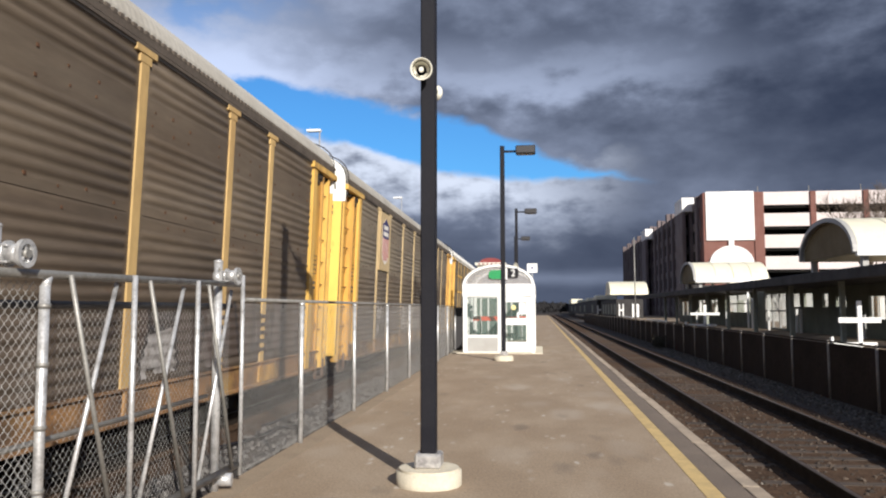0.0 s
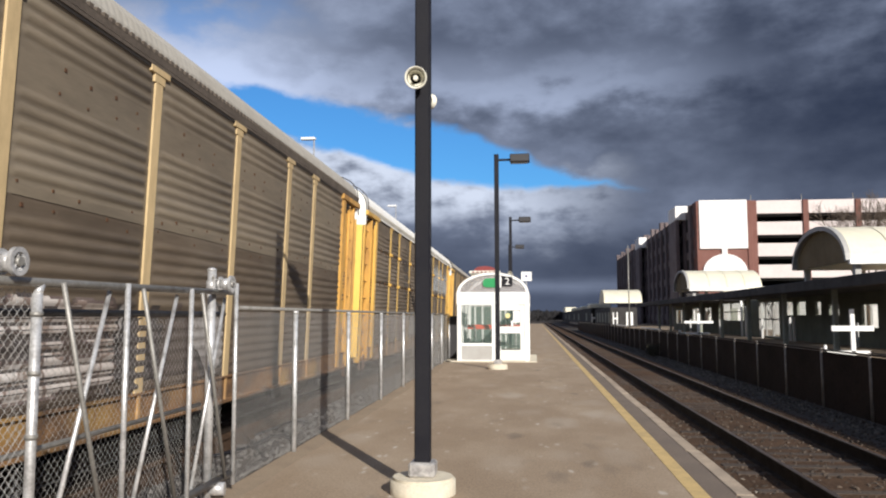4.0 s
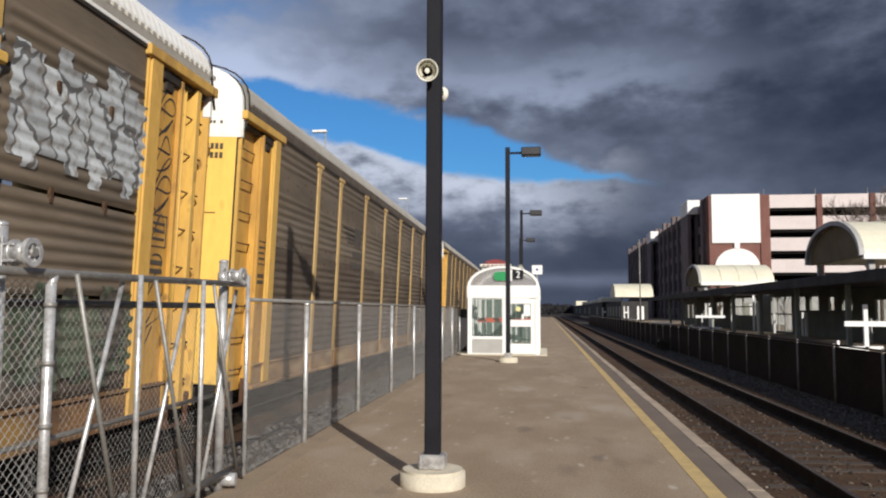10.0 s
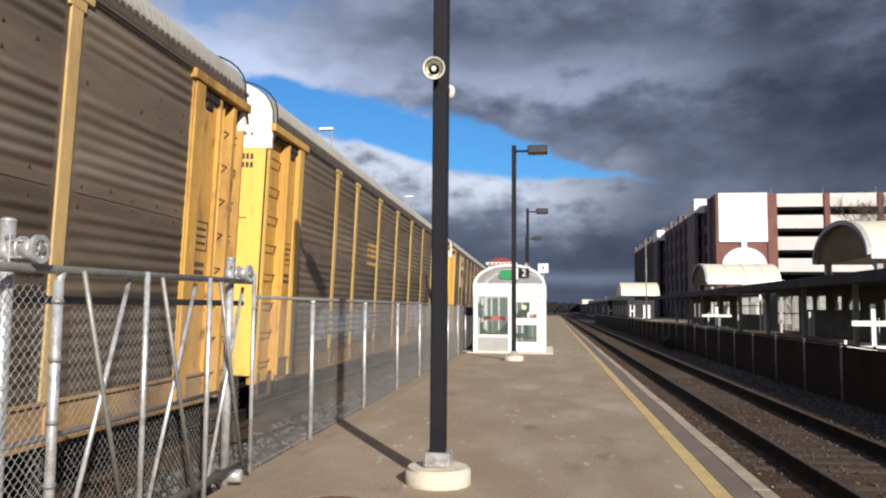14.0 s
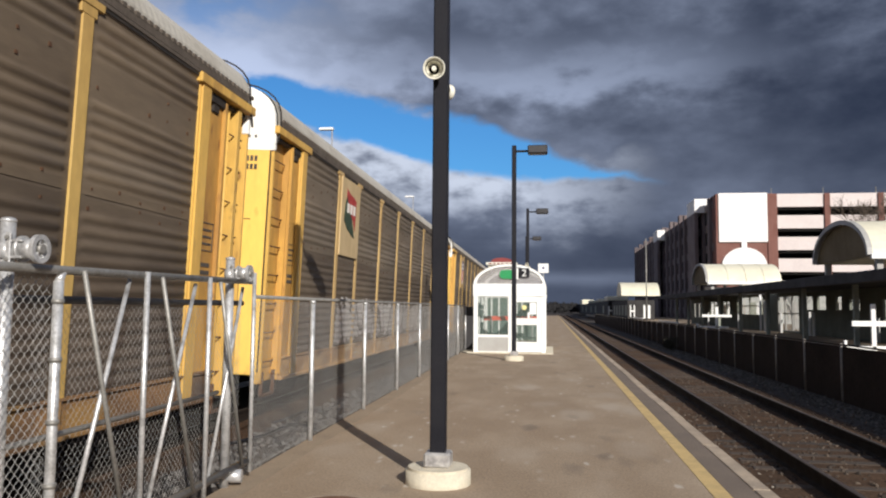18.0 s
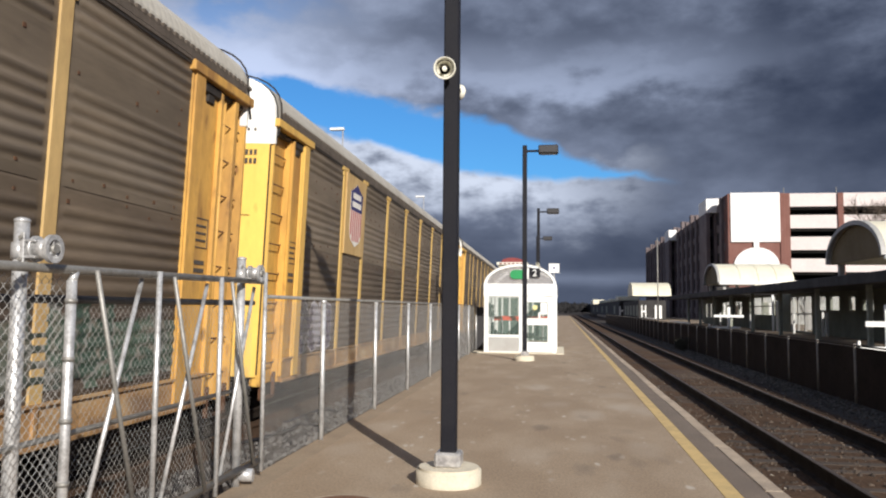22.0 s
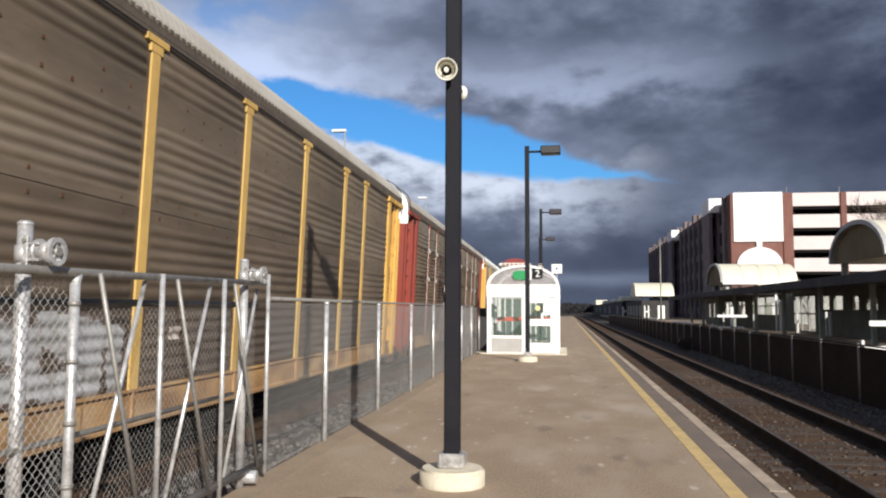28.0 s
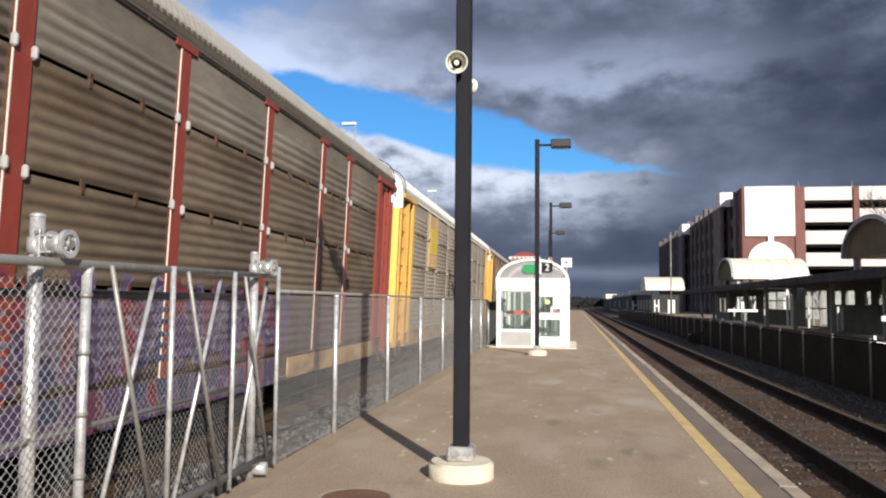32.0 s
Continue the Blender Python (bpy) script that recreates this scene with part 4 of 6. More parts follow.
def flag(parent, y, z, w, h):
    def pt(u, v):
        return (y + u * w, z + v * h)
    bm = prism(bmesh.new(), [pt(-0.42, 0.95), pt(-0.1, 0.86), pt(0.2, 0.84), pt(0.46, 0.78), pt(0.40, 0.12), pt(0.2, 0.35), pt(-0.1, 0.42), pt(-0.5, 0.5)], 0, 0.070, 0.076)
    s = part("emblem", bm, M["logo_red"], parent, "red and dark green flag emblem")
    bm = prism(bmesh.new(), [pt(-0.55, 0.62), pt(-0.42, 0.80), pt(-0.2, 0.52), pt(0.1, 0.36), pt(0.24, 0.14), pt(0.36, -0.02), pt(0.1, 0.02), pt(-0.3, 0.12), pt(-0.62, 0.28)], 0, 0.074, 0.080)
    part("emblem_field", bm, M["logo_green"], s)
    for i, u in enumerate((-0.30, -0.02, 0.26)):
        bm = prism(bmesh.new(), [pt(u - 0.10, 0.46), pt(u + 0.10, 0.46), pt(u + 0.10, 0.66), pt(u - 0.10, 0.66)], 0, 0.078, 0.083)
        part("emblem_bar", bm, M["logo_white"], s)


def lettering(parent, y, z, k=1.0):
    """Dark bars in the place of a painted company name."""
    rows = []
    for i in range(4):
        rows.append((0.030, y - 0.1 + i * 0.14, z + 0.62 - i * 0.12, 0.038, y + 1.05, z + 0.67 - i * 0.12))
    rows += [(0.030, y + 1.1, z + 0.24, 0.038, y + 1.42, z + 0.72), (0.030, y + 1.5, z + 0.24, 0.038, y + 1.8, z + 0.72)]
    rows += [(0.030, y + 0.95 + 0.17 * i, z - 0.06, 0.038, y + 1.07 + 0.17 * i, z + 0.10) for i in range(6)]
    rows += [(0.030, y + 0.85 + 0.17 * i, z - 0.36, 0.038, y + 0.97 + 0.17 * i, z - 0.20) for i in range(7)]
    part("lettering", boxes(*rows), M["ink"], parent, "worn dark lettering", kind="stuff")


def wheel_set():
    bm = bmesh.new()
    for x in (-0.80, -2.25):
        tube(bm, (x, 0, 0.17), (x - 0.13, 0, 0.17), 0.42, 28)
        tube(bm, (x - 0.13, 0, 0.17), (x - 0.155, 0, 0.17), 0.46, 28)
    tube(bm, (-0.8, 0, 0.17), (-2.25, 0, 0.17), 0.08, 12)
    return bm


CAR_MESH = {}


def car_meshes():
    m = CAR_MESH
    m["post"] = mesh_of("post", boxes((-0.02, -0.10, SILL1 - 0.02, 0.028, 0.10, EAVE - 0.12), (-0.015, -0.145, EAVE - 0.25, 0.033, 0.145, EAVE - 0.13), (-0.01, -0.26, EAVE - 0.14, 0.044, 0.26, EAVE - 0.02), bevel=0.006), M["tan"])
    m["red_post"] = mesh_of("post", boxes((-0.02, -0.128, SILL1 - 0.02, 0.028, 0.128, EAVE - 0.12), (-0.01, -0.28, EAVE - 0.15, 0.044, 0.28, EAVE - 0.02), bevel=0.006), M["red"])
    m["tabs"] = mesh_of("joint_tab", boxes(*[(0.010, a + (b - a) * f - 0.025, z - 0.10, 0.042, a + (b - a) * f + 0.025, z + 0.05) for a, b in zip(POSTS, POSTS[1:]) for f in (0.34, 0.68) for z in TIERS[2:]]), M["brown_ballast"])
    m["end_post"] = mesh_of("corner_post", boxes((-0.02, -0.14, SILL0 + 0.05, 0.056, 0.14, EAVE - 0.02), (-0.02, -0.18, SILL1 - 0.02, 0.030, 0.18, EAVE - 0.04), bevel=0.006), M["tan"])
    m["clamp"] = mesh_of("clamp", boxes((0.0, -0.135, -0.055, 0.092, 0.135, 0.055), bevel=0.018), M["tan"])
    m["roof"] = mesh_of("roof", roof_mesh(LEAD + 0.05, CAR_LEN - 0.05), M["roof_grey"])
    rows = [(-0.04, LEAD + 0.2, EAVE - 0.005, 0.046, CAR_LEN - 0.2, EAVE + 0.10)]
    rows += [(-0.03, LEAD + 0.3 + 0.15 * i, EAVE + 0.09, 0.05, LEAD + 0.385 + 0.15 * i, EAVE + 0.145) for i in range(180)]
    m["skirt"] = mesh_of("roof_skirt", boxes(*rows), M["skirt"])
    m["drip"] = mesh_of("drip_edge", boxes((-0.02, LEAD + 0.25, EAVE - 0.10, 0.034, CAR_LEN - 0.25, EAVE - 0.06)), M["steel_black"])
    m["lug"] = mesh_of("lug", boxes((0.0, -0.032, -0.065, 0.070, 0.032, 0.065), bevel=0.022), M["grey_panel"])
    # thin cream strip that paints the sun's glint along a red post's edge
    m["strip"] = mesh_of("edge_strip", boxes((0.020, -0.106, SILL1, 0.0315, -0.0905, EAVE - 0.12)), M["cream"])
    m["eave"] = mesh_of("eave_rail", boxes((-0.06, LEAD + 0.25, EAVE - 0.06, 0.045, CAR_LEN - 0.25, EAVE - 0.005), bevel=0.006), M["tan"])
    sill = [(-0.16, SILL0 - 0.03), (0.055, SILL0 - 0.03), (0.055, SILL0 + 0.015), (0.02, SILL0 + 0.03), (0.02, SILL1 - 0.05), (0.055, SILL1 - 0.03), (0.055, SILL1), (-0.16, SILL1)]
    m["sill"] = mesh_of("side_sill", prism(bmesh.new(), sill, 1, 0.6, CAR_LEN - 0.9), M["rust"])
    m["rib"] = mesh_of("sill_rib", boxes((0.018, -0.03, SILL0 + 0.01, 0.05, 0.03, SILL1 - 0.02), bevel=0.004), M["rust"])
    m["frame"] = mesh_of("underframe", boxes((-WIDTH, LEAD + 0.05, 0.42, -0.17, CAR_LEN - 0.05, 0.66), (-2.0, LEAD, 0.1, -1.05, CAR_LEN, 0.44), (-WIDTH, 0.9, SILL0, -WIDTH + 0.12, CAR_LEN - 0.9, SILL1)), M["steel_black"])
    m["far"] = mesh_of("far_side", boxes((-WIDTH, LEAD + 0.3, SILL1, -WIDTH + 0.06, CAR_LEN - 0.3, EAVE)), M["panel"])
    for k, s, o in (("lead", 1, LEAD), ("trail", -1, CAR_LEN)):
        Y = lambda v: o + s * v
        # ribbed corner panel beside the ladder recess
        rows = [(-0.12, Y(0.94), 0.30, -0.03, Y(1.72), EAVE - 0.20), (-0.03, Y(0.94), 0.40, 0.03, Y(1.01), EAVE - 0.22)]
        m[k + "_corner"] = mesh_of("corner_panel", boxes(*rows, bevel=0.006), M["yellow"])
        m[k + "_recess"] = mesh_of("ladder_recess", boxes((-0.20, Y(0.05), 0.30, -0.14, Y(0.95), EAVE - 0.1), bevel=0.004), M["yellow"])
        m[k + "_side_a"] = mesh_of("recess_side", boxes((-0.14, Y(0.0), 0.30, 0.0, Y(0.06), EAVE - 0.1), bevel=0.004), M["yellow"])
        m[k + "_side_b"] = mesh_of("recess_side", boxes((-0.14, Y(0.90), 0.30, -0.02, Y(0.945), EAVE - 0.2), bevel=0.004), M["yellow"])
        bm = bmesh.new()
        tube(bm, (-0.13, Y(0.10), 0.02), (-0.03, Y(0.22), 0), 0.012, 6)
        tube(bm, (-0.03, Y(0.22), 0), (-0.03, Y(0.66), 0), 0.012, 6)
        tube(bm, (-0.03, Y(0.66), 0), (-0.10, Y(0.86), 0.03), 0.012, 6)
        m[k + "_rung"] = mesh_of("ladder_rung", bm, M["rung"])
        if s < 0:
            m["stile"] = mesh_of("ladder_stile", boxes((-0.2, Y(0.40), 0.30, 0.03, Y(0.53), EAVE - 0.2), bevel=0.01), M["tan"])
            m["rod"] = mesh_of("door_rod", tubes(((-0.05, 0, 0.4), (-0.05, 0, EAVE - 0.22), 0.022), n=8), M["tan"])
        m[k + "_header"] = mesh_of("end_header", boxes((-0.16, Y(-0.03), EAVE - 0.17, 0.085, Y(1.98), EAVE - 0.03), bevel=0.012), M["yellow"])
        m[k + "_cap"] = mesh_of("end_cap", boxes((-0.10, Y(-0.02), 4.44, 0.012, Y(0.075), EAVE - 0.06), bevel=0.015), M["roof_white"])
        m[k + "_placard"] = mesh_of("placard", boxes((-0.032, Y(1.10), 1.55, -0.02, Y(1.44), 1.87)), M["sign_yellow"])
        m[k + "_door"] = mesh_of("end_door", boxes((-WIDTH + 0.03, Y(-0.04), 0.45, -0.06, Y(0.05), 4.49), bevel=0.012), M["bright_yellow"])
        m[k + "_seam"] = mesh_of("door_seam", boxes((-1.58, Y(-0.07), 0.5, -1.46, Y(-0.035), 4.4), bevel=0.01), M["bright_yellow"])
        m[k + "_gable"] = mesh_of("end_gable", end_mesh(Y(-0.045) if s > 0 else Y(0.05), 0.09), M["roof_white"])
        bm = bmesh.new()
        pr = [(x + 0.03, z + 0.05) for x, z in roof_profile()]
        for a, b in zip(pr[:9], pr[1:10]):
            tube(bm, (a[0], Y(0.14), a[1]), (b[0], Y(0.14), b[1]), 0.014, 6)
        tube(bm, (pr[0][0], Y(0.14), pr[0][1]), (0.05, Y(0.0), EAVE - 0.35), 0.018, 6)
        m[k + "_pipe"] = mesh_of("grab_pipe", bm, M["steel_black"])
        # black hinge boxes that also stand in for the shadow hanging under the header
        m[k + "_mech"] = mesh_of("door_hinge", boxes((-0.14, Y(0.12), EAVE - 0.26, -0.02, Y(1.0), EAVE - 0.17), (-0.14, Y(0.95), EAVE - 0.34, 0.02, Y(1.52), EAVE - 0.17), (-0.15, Y(1.15), EAVE - 0.46, 0.0, Y(1.4), EAVE - 0.3), bevel=0.03), M["steel_black"])
        m[k + "_coupler"] = mesh_of("coupler", boxes((-1.66, Y(-0.58), 0.26, -1.40, Y(0.2), 0.5), (-1.74, Y(-0.62), 0.2, -1.32, Y(-0.36), 0.56), bevel=0.03), M["steel_black"])
        m[k + "_step"] = mesh_of("stirrup_step", boxes((-0.06, Y(0.12), 0.06, 0.0, Y(0.16), 0.5), (-0.06, Y(0.72), 0.06, 0.0, Y(0.76), 0.5), (-0.06, Y(0.12), 0.06, 0.0, Y(0.76), 0.10)), M["rung"])
        m[k + "_truck"] = mesh_of("bogie", boxes((-0.72, Y(1.5), 0.02, -0.58, Y(4.5), 0.28), (-2.5, Y(1.5), 0.02, -2.36, Y(4.5), 0.28), (-2.4, Y(2.7), 0.05, -0.6, Y(3.3), 0.4), (-0.74, Y(2.55), -0.06, -0.52, Y(3.45), 0.38), bevel=0.02), M["steel_black"])
        bm = boxes(*[(-0.032, Y(a), z, -0.022, Y(b), w) for a, b, z, w in ((1.06, 1.56, 2.85, 2.865), (1.06, 1.56, 2.45, 2.465), (1.06, 1.075, 2.45, 2.865), (1.545, 1.56, 2.45, 2.865), (1.12, 1.48, 2.74, 2.77), (1.12, 1.42, 2.64, 2.67), (1.12, 1.46, 2.54, 2.57), (1.12, 1.46, 2.22, 2.28), (1.12, 1.46, 2.11, 2.17))])
        m[k + "_stencil"] = mesh_of("stencil", bm, M["ink"])
    rnd = random.Random(31)
    rows = []
    for a, b in zip(POSTS, POSTS[1:]):
        for z in (4.17, 3.95, 2.92, 2.73):
            for i in range(max(2, round((b - a) / 0.55))):
                if rnd.random() < 0.75:
                    y, w, q = a + 0.3 + 0.52 * i + rnd.uniform(-0.06, 0.06), rnd.uniform(0.012, 0.022), z + rnd.uniform(-0.05, 0.05)
                    rows.append((0.004, y - w, q - w, 0.021, y + w, q + w))
    m["bolts"] = mesh_of("bolts", boxes(*rows), M["rung"])
    m["joint"] = mesh_of("door_joint", boxes((-2.6, LEAD - 0.046, 3.19, -0.35, LEAD - 0.039, 3.205), (-0.064, LEAD - 0.046, 0.5, -0.052, LEAD + 0.01, 4.42)), M["steel_black"])
    m["wheels"] = mesh_of("wheel_set", wheel_set(), M["steel_black"])
    rows = []
    for r, (n, z) in enumerate(((4, 4.24), (6, 4.09))):
        for i in range(n):
            rows.append((-0.34 - i * 0.078, LEAD - 0.052, z, -0.29 - i * 0.078, LEAD - 0.042, z + 0.095))
    rows += [(-0.36 - i * 0.06, LEAD - 0.052, 4.66, -0.32 - i * 0.06, LEAD - 0.042, 4.71) for i in (0, 2, 3, 4, 9, 10)]
    m["marks"] = mesh_of("lettering", boxes(*rows), M["ink"])
    m["handle"] = mesh_of("door_latch", boxes((-0.75, LEAD - 0.10, 3.10, -0.30, LEAD - 0.03, 3.18), (-0.37, LEAD - 0.10, 2.98, -0.31, LEAD - 0.03, 3.18), bevel=0.01), M["steel_black"])


car_meshes()


def autorack(label, posts="tan", roof="roof_grey", lead="yellow", trail="yellow", panel="panel", tiered=False, emblem="", text=None, marks=True, latch=False, bars=0.0, sill_paint="rust", placard=""):
    """One covered car carrier; its leading end is at y = 0 and its near side in the plane x = 0."""
    m = CAR_MESH
    car = thing("autorack_car", pose(0, 0, 0), label, "freight car", "autorack cars of the passing train")
    part_of("underframe", m["frame"], car)
    sill = part_of("side_sill", m["sill"], car, M[sill_paint], label="rusty tan side sill")
    for y in POSTS[1:-1]:
        part_of("sill_rib", m["rib"], sill, m=pose(0, y, 0))
    part_of("far_side", m["far"], car)
    part_of("roof", m["roof"], car, M[roof])
    part_of("roof_skirt", m["skirt"], car, M["roof_grey"] if roof == "roof_white" else None)
    part_of("drip_edge", m["drip"], car)
    part_of("eave_rail", m["eave"], car, M["roof_white"] if tiered and posts != "red" else M["skirt"])
    for a, b in zip(POSTS, POSTS[1:]):
        for z0, z1 in (zip(TIERS, TIERS[1:]) if tiered else SHEETS):
            gap = 0.022 if tiered else 0.0
            tone = "panel_maroon" if posts == "red" and z1 < 2 else "panel_grey_top" if posts == "red" and z1 > 4.5 else "panel_low" if roof == "roof_white" and panel == "panel" and z1 < 2 else panel if tiered or z1 > 4 else "panel_low" if z1 < 2 else "panel_warm" if panel == "panel_light" else "panel_mid"
            part_of("side_panel", panel_mesh(b - a, z0 + gap, z1 - gap), car, M[tone], pose(0, a, 0))
    for i, y in enumerate(POSTS):
        ends = i in (0, len(POSTS) - 1)
        p = part_of("corner_post" if ends else "post", m["end_post"] if ends else m["red_post"] if posts == "red" else m["post"], car, M[lead if i == 0 else trail if ends else "yellow_post" if posts == "yellow" else posts], pose(0, y, 0))
        if tiered and not ends:
            for z in TIERS[2:4]:
                if posts == "red":
                    part_of("lug", m["lug"], p, m=pose(0, -0.13, z + 0.02))
                    part_of("lug", m["lug"], p, m=pose(0, 0.13, z - 0.02))
                else:
                    part_of("clamp", m["clamp"], p, M[posts], pose(0, 0, z))
            # painted sun glint on the near edge
            if posts == "red":
                part_of("edge_strip", m["strip"], p, m=pose(0, -0.028, 0))
    if tiered:
        part_of("joint_tab", m["tabs"], car, label="rusty tabs along the panel joints")["kind"] = "stuff"
    for k, col in (("lead", lead), ("trail", trail)):
        # inset parts of a yellow end take a darker, more rust-spotted yellow
        inset = M["yellow_inset" if col == "yellow" else col]
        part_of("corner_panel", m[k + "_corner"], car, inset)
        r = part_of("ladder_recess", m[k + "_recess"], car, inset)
        part_of("recess_side", m[k + "_side_a"], car, M[col])
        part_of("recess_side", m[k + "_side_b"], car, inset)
        for i in range(8):
            part_of("ladder_rung", m[k + "_rung"], r, m=pose(0, 0, 0.67 + 0.518 * i))
        part_of("end_cap", m[k + "_cap"], car)
        if placard == k:
            part_of("placard", m[k + "_placard"], car)
        door = part_of("end_door", m[k + "_door"], car, M["bright_yellow" if col == "yellow" else col])
        part_of("door_seam", m[k + "_seam"], door, M["bright_yellow" if col == "yellow" else col])
        part_of("end_gable", m[k + "_gable"], car, M["roof_white"])
        part_of("grab_pipe", m[k + "_pipe"], car)
        part_of("door_hinge", m[k + "_mech"], car)
        part_of("end_header", m[k + "_header"], car, M[col])
        part_of("coupler", m[k + "_coupler"], car)
        part_of("stirrup_step", m[k + "_step"], car)
        part_of("stencil", m[k + "_stencil"], car)["kind"] = "stuff"
        t = part_of("bogie", m[k + "_truck"], car)
        for y in ((2.1, 3.9) if k == "lead" else (CAR_LEN - 2.1, CAR_LEN - 3.9)):
            part_of("wheel_set", m["wheels"], t, m=pose(0, y, 0))
    part_of("ladder_stile", m["stile"], car, M[trail])
    for v in (0.72, 0.80, 0.90):
        part_of("door_rod", m["rod"], car, M[trail], pose(0, CAR_LEN - v, 0))
    if marks:
        part_of("lettering", m["marks"], car, M["white"] if lead == "red" else None)["kind"] = "stuff"
    if latch:
        part_of("door_latch", m["handle"], car)
    part_of("door_joint", m["joint"], car)["kind"] = "stuff"
    if not tiered:
        part_of("bolts", m["bolts"], car, label="rusty bolt heads")["kind"] = "stuff"
    if emblem:
        y0, y1 = POSTS[1], POSTS[2]
        part("emblem_board", boxes((0.03, y0 + 0.06, 2.90, 0.066, y1 - 0.06, 4.78), bevel=0.006), M["pale_tan" if posts == "pale_tan" or emblem == "flag" else "tan"], car, "tan board with an emblem")
        if emblem == "shield":
            shield(car, (y0 + y1) / 2, 3.13, 1.15, 1.48)
        elif emblem == "flag":
            flag(car, (y0 + y1) / 2, 3.42, 1.10, 1.18)
        else:
            part("emblem", boxes((0.066, y0 + 0.35, 3.4, 0.075, y1 - 0.35, 4.3)), M["sign_yellow"], car)
    if bars:
        part("lettering", boxes(*[(0.014, bars + 0.42 * i, 3.05, 0.022, bars + 0.32 + 0.42 * i, 3.5) for i in range(3)], (0.014, bars, 2.85, 0.022, bars + 1.16, 2.93)), M["ochre"], car, "orange lettering", kind="stuff")
    if text:
        lettering(car, *text)
    return car


def train():
    cars = [
        autorack("weathered grey covered car carrier with tan posts and grey roof", lead="tan", trail="yellow", panel="panel_warm", sill_paint="rust_dark"),
        autorack("weathered covered car carrier with a striped shield emblem board", posts="pale_tan", emblem="shield", trail="ochre", placard="trail", latch=True, panel="panel_light", sill_paint="rust_dark"),
        autorack("white-roofed covered car carrier with yellow posts and graffiti", posts="yellow", roof="roof_white", tiered=True, text=(6.8, 3.25), latch=True, sill_paint="rust_dark"),
        autorack("weathered covered car carrier with tan posts and dark lettering", text=(6.6, 3.1), trail="ochre"),
        autorack("weathered covered car carrier with yellow posts and a small yellow board", posts="yellow", panel="panel_dark", bars=7.6, sill_paint="rust_dark"),
        autorack("weathered covered car carrier with a red and green flag emblem", emblem="flag", trail="ochre"),
        autorack("weathered covered car carrier with yellow posts and a striped shield emblem", posts="yellow", emblem="shield"),
        autorack("weathered covered car carrier with yellow posts and dark lettering", posts="yellow", text=(6.5, 3.05)),
        autorack("weathered covered car carrier with red posts and purple graffiti", posts="red", lead="red", trail="red", tiered=True, panel="panel_brown", text=(6.75, 3.15), sill_paint="panel_maroon", latch=True),
        autorack("pale covered car carrier with white roof and a yellow end", posts="panel_pale", roof="roof_white", panel="panel_pale", tiered=True, emblem="board"),
        autorack("weathered covered car carrier with tan posts", panel="panel_dark"),
        autorack("weathered covered car carrier with yellow posts", posts="yellow"),
    ]
    pale, white, silver = "pale blue sprayed letters", "white sprayed letters", "silver sprayed letters"
    graffiti(cars[1], 4.4, 17.3, 0.74, 1.93, G_BROWN, "dark brown sprayed field with pale shapes", 1)
    letters(cars[1], 9.3, 14.3, 0.80, 1.90, G_WHITE, M["spray_brown"], white, 1, 0.17, 0.03)
    graffiti(cars[0], 17.8, 24.6, 0.75, 1.8, G_BROWN, "dark brown sprayed field with pale shapes", 21)
    part("sill_patch", boxes((0.030, 22.1, 0.36, 0.060, 22.9, 0.64), bevel=0.004), M["ochre"], cars[0], "yellow patch on the sill")
    graffiti(cars[2], 3.4, 9.3, 0.74, 1.85, G_OUTLINE, "red outlined sprayed letters", 16)
    graffiti(cars[2], 9.4, 17.4, 0.76, 1.9, G_BLUE, pale, 2)
    graffiti(cars[2], 17.7, 20.3, 2.90, 4.5, G_SILVER, silver, 3)
    graffiti(cars[2], 20.5, 22.4, 2.90, 4.45, G_SILVER, silver, 4)
    graffiti(cars[2], 22.55, 25.2, 2.90, 4.4, G_SILVER, silver, 17)
    graffiti(cars[2], 17.6, 20.3, 0.75, 1.93, G_MIXED, "green and red sprayed letters", 15)
    graffiti(cars[2], 20.6, 25.2, 0.75, 1.93, G_MIXED, "green and red sprayed letters", 5)
    graffiti(cars[4], 2.9, 9.2, 0.9, 1.7, G_BLUE, pale, 6)
    graffiti(cars[4], 14.9, 20.2, 0.75, 1.93, G_BLOCK, "pale sprayed block letters with dark outlines", 7)
    graffiti(cars[5], 4.3, 8.8, 0.75, 1.93, G_BLOCK, "pale sprayed block letters with dark outlines", 8)
    graffiti(cars[5], 9.1, 11.6, 0.75, 1.9, G_BLOCK, "pale sprayed block letters with dark outlines", 18)
    graffiti(cars[5], 12.0, 14.5, 0.75, 1.8, G_BLOCK, "pale sprayed block letters with dark outlines", 9)
    graffiti(cars[5], 14.8, 17.4, 0.74, 1.85, G_WHITE, "chalky white sprayed field", 19)
    part("sprayed_sill", boxes((0.030, 14.9, 0.36, 0.060, 17.3, 0.70), bevel=0.004), G_WHITE, cars[5], "white sprayed stretch of sill")
    graffiti(cars[5], 19.9, 20.25, 0.75, 1.6, G_WHITE, "chalky white sprayed field", 28)
    graffiti(cars[5], 21.4, 24.9, 0.75, 1.7, G_GREEN, "dark green sprayed shapes", 24)
    letters(cars[6], 1.5, 4.0, 0.74, 1.9, G_DARK, M["spray_pale"], "dark purple sprayed shapes with pale edges", 10, 0.26, 0.03)
    letters(cars[7], 9.4, 12.0, 0.72, 1.62, G_METAL, M["spray_brown"], silver, 11, 0.15, 0.03)
    graffiti(cars[7], 12.55, 12.85, 1.22, 1.45, G_WHITE, silver, 19)
    graffiti(cars[8], 7.6, 18.9, 0.74, 1.95, G_PURPLE, "purple and red sprayed letters", 12)
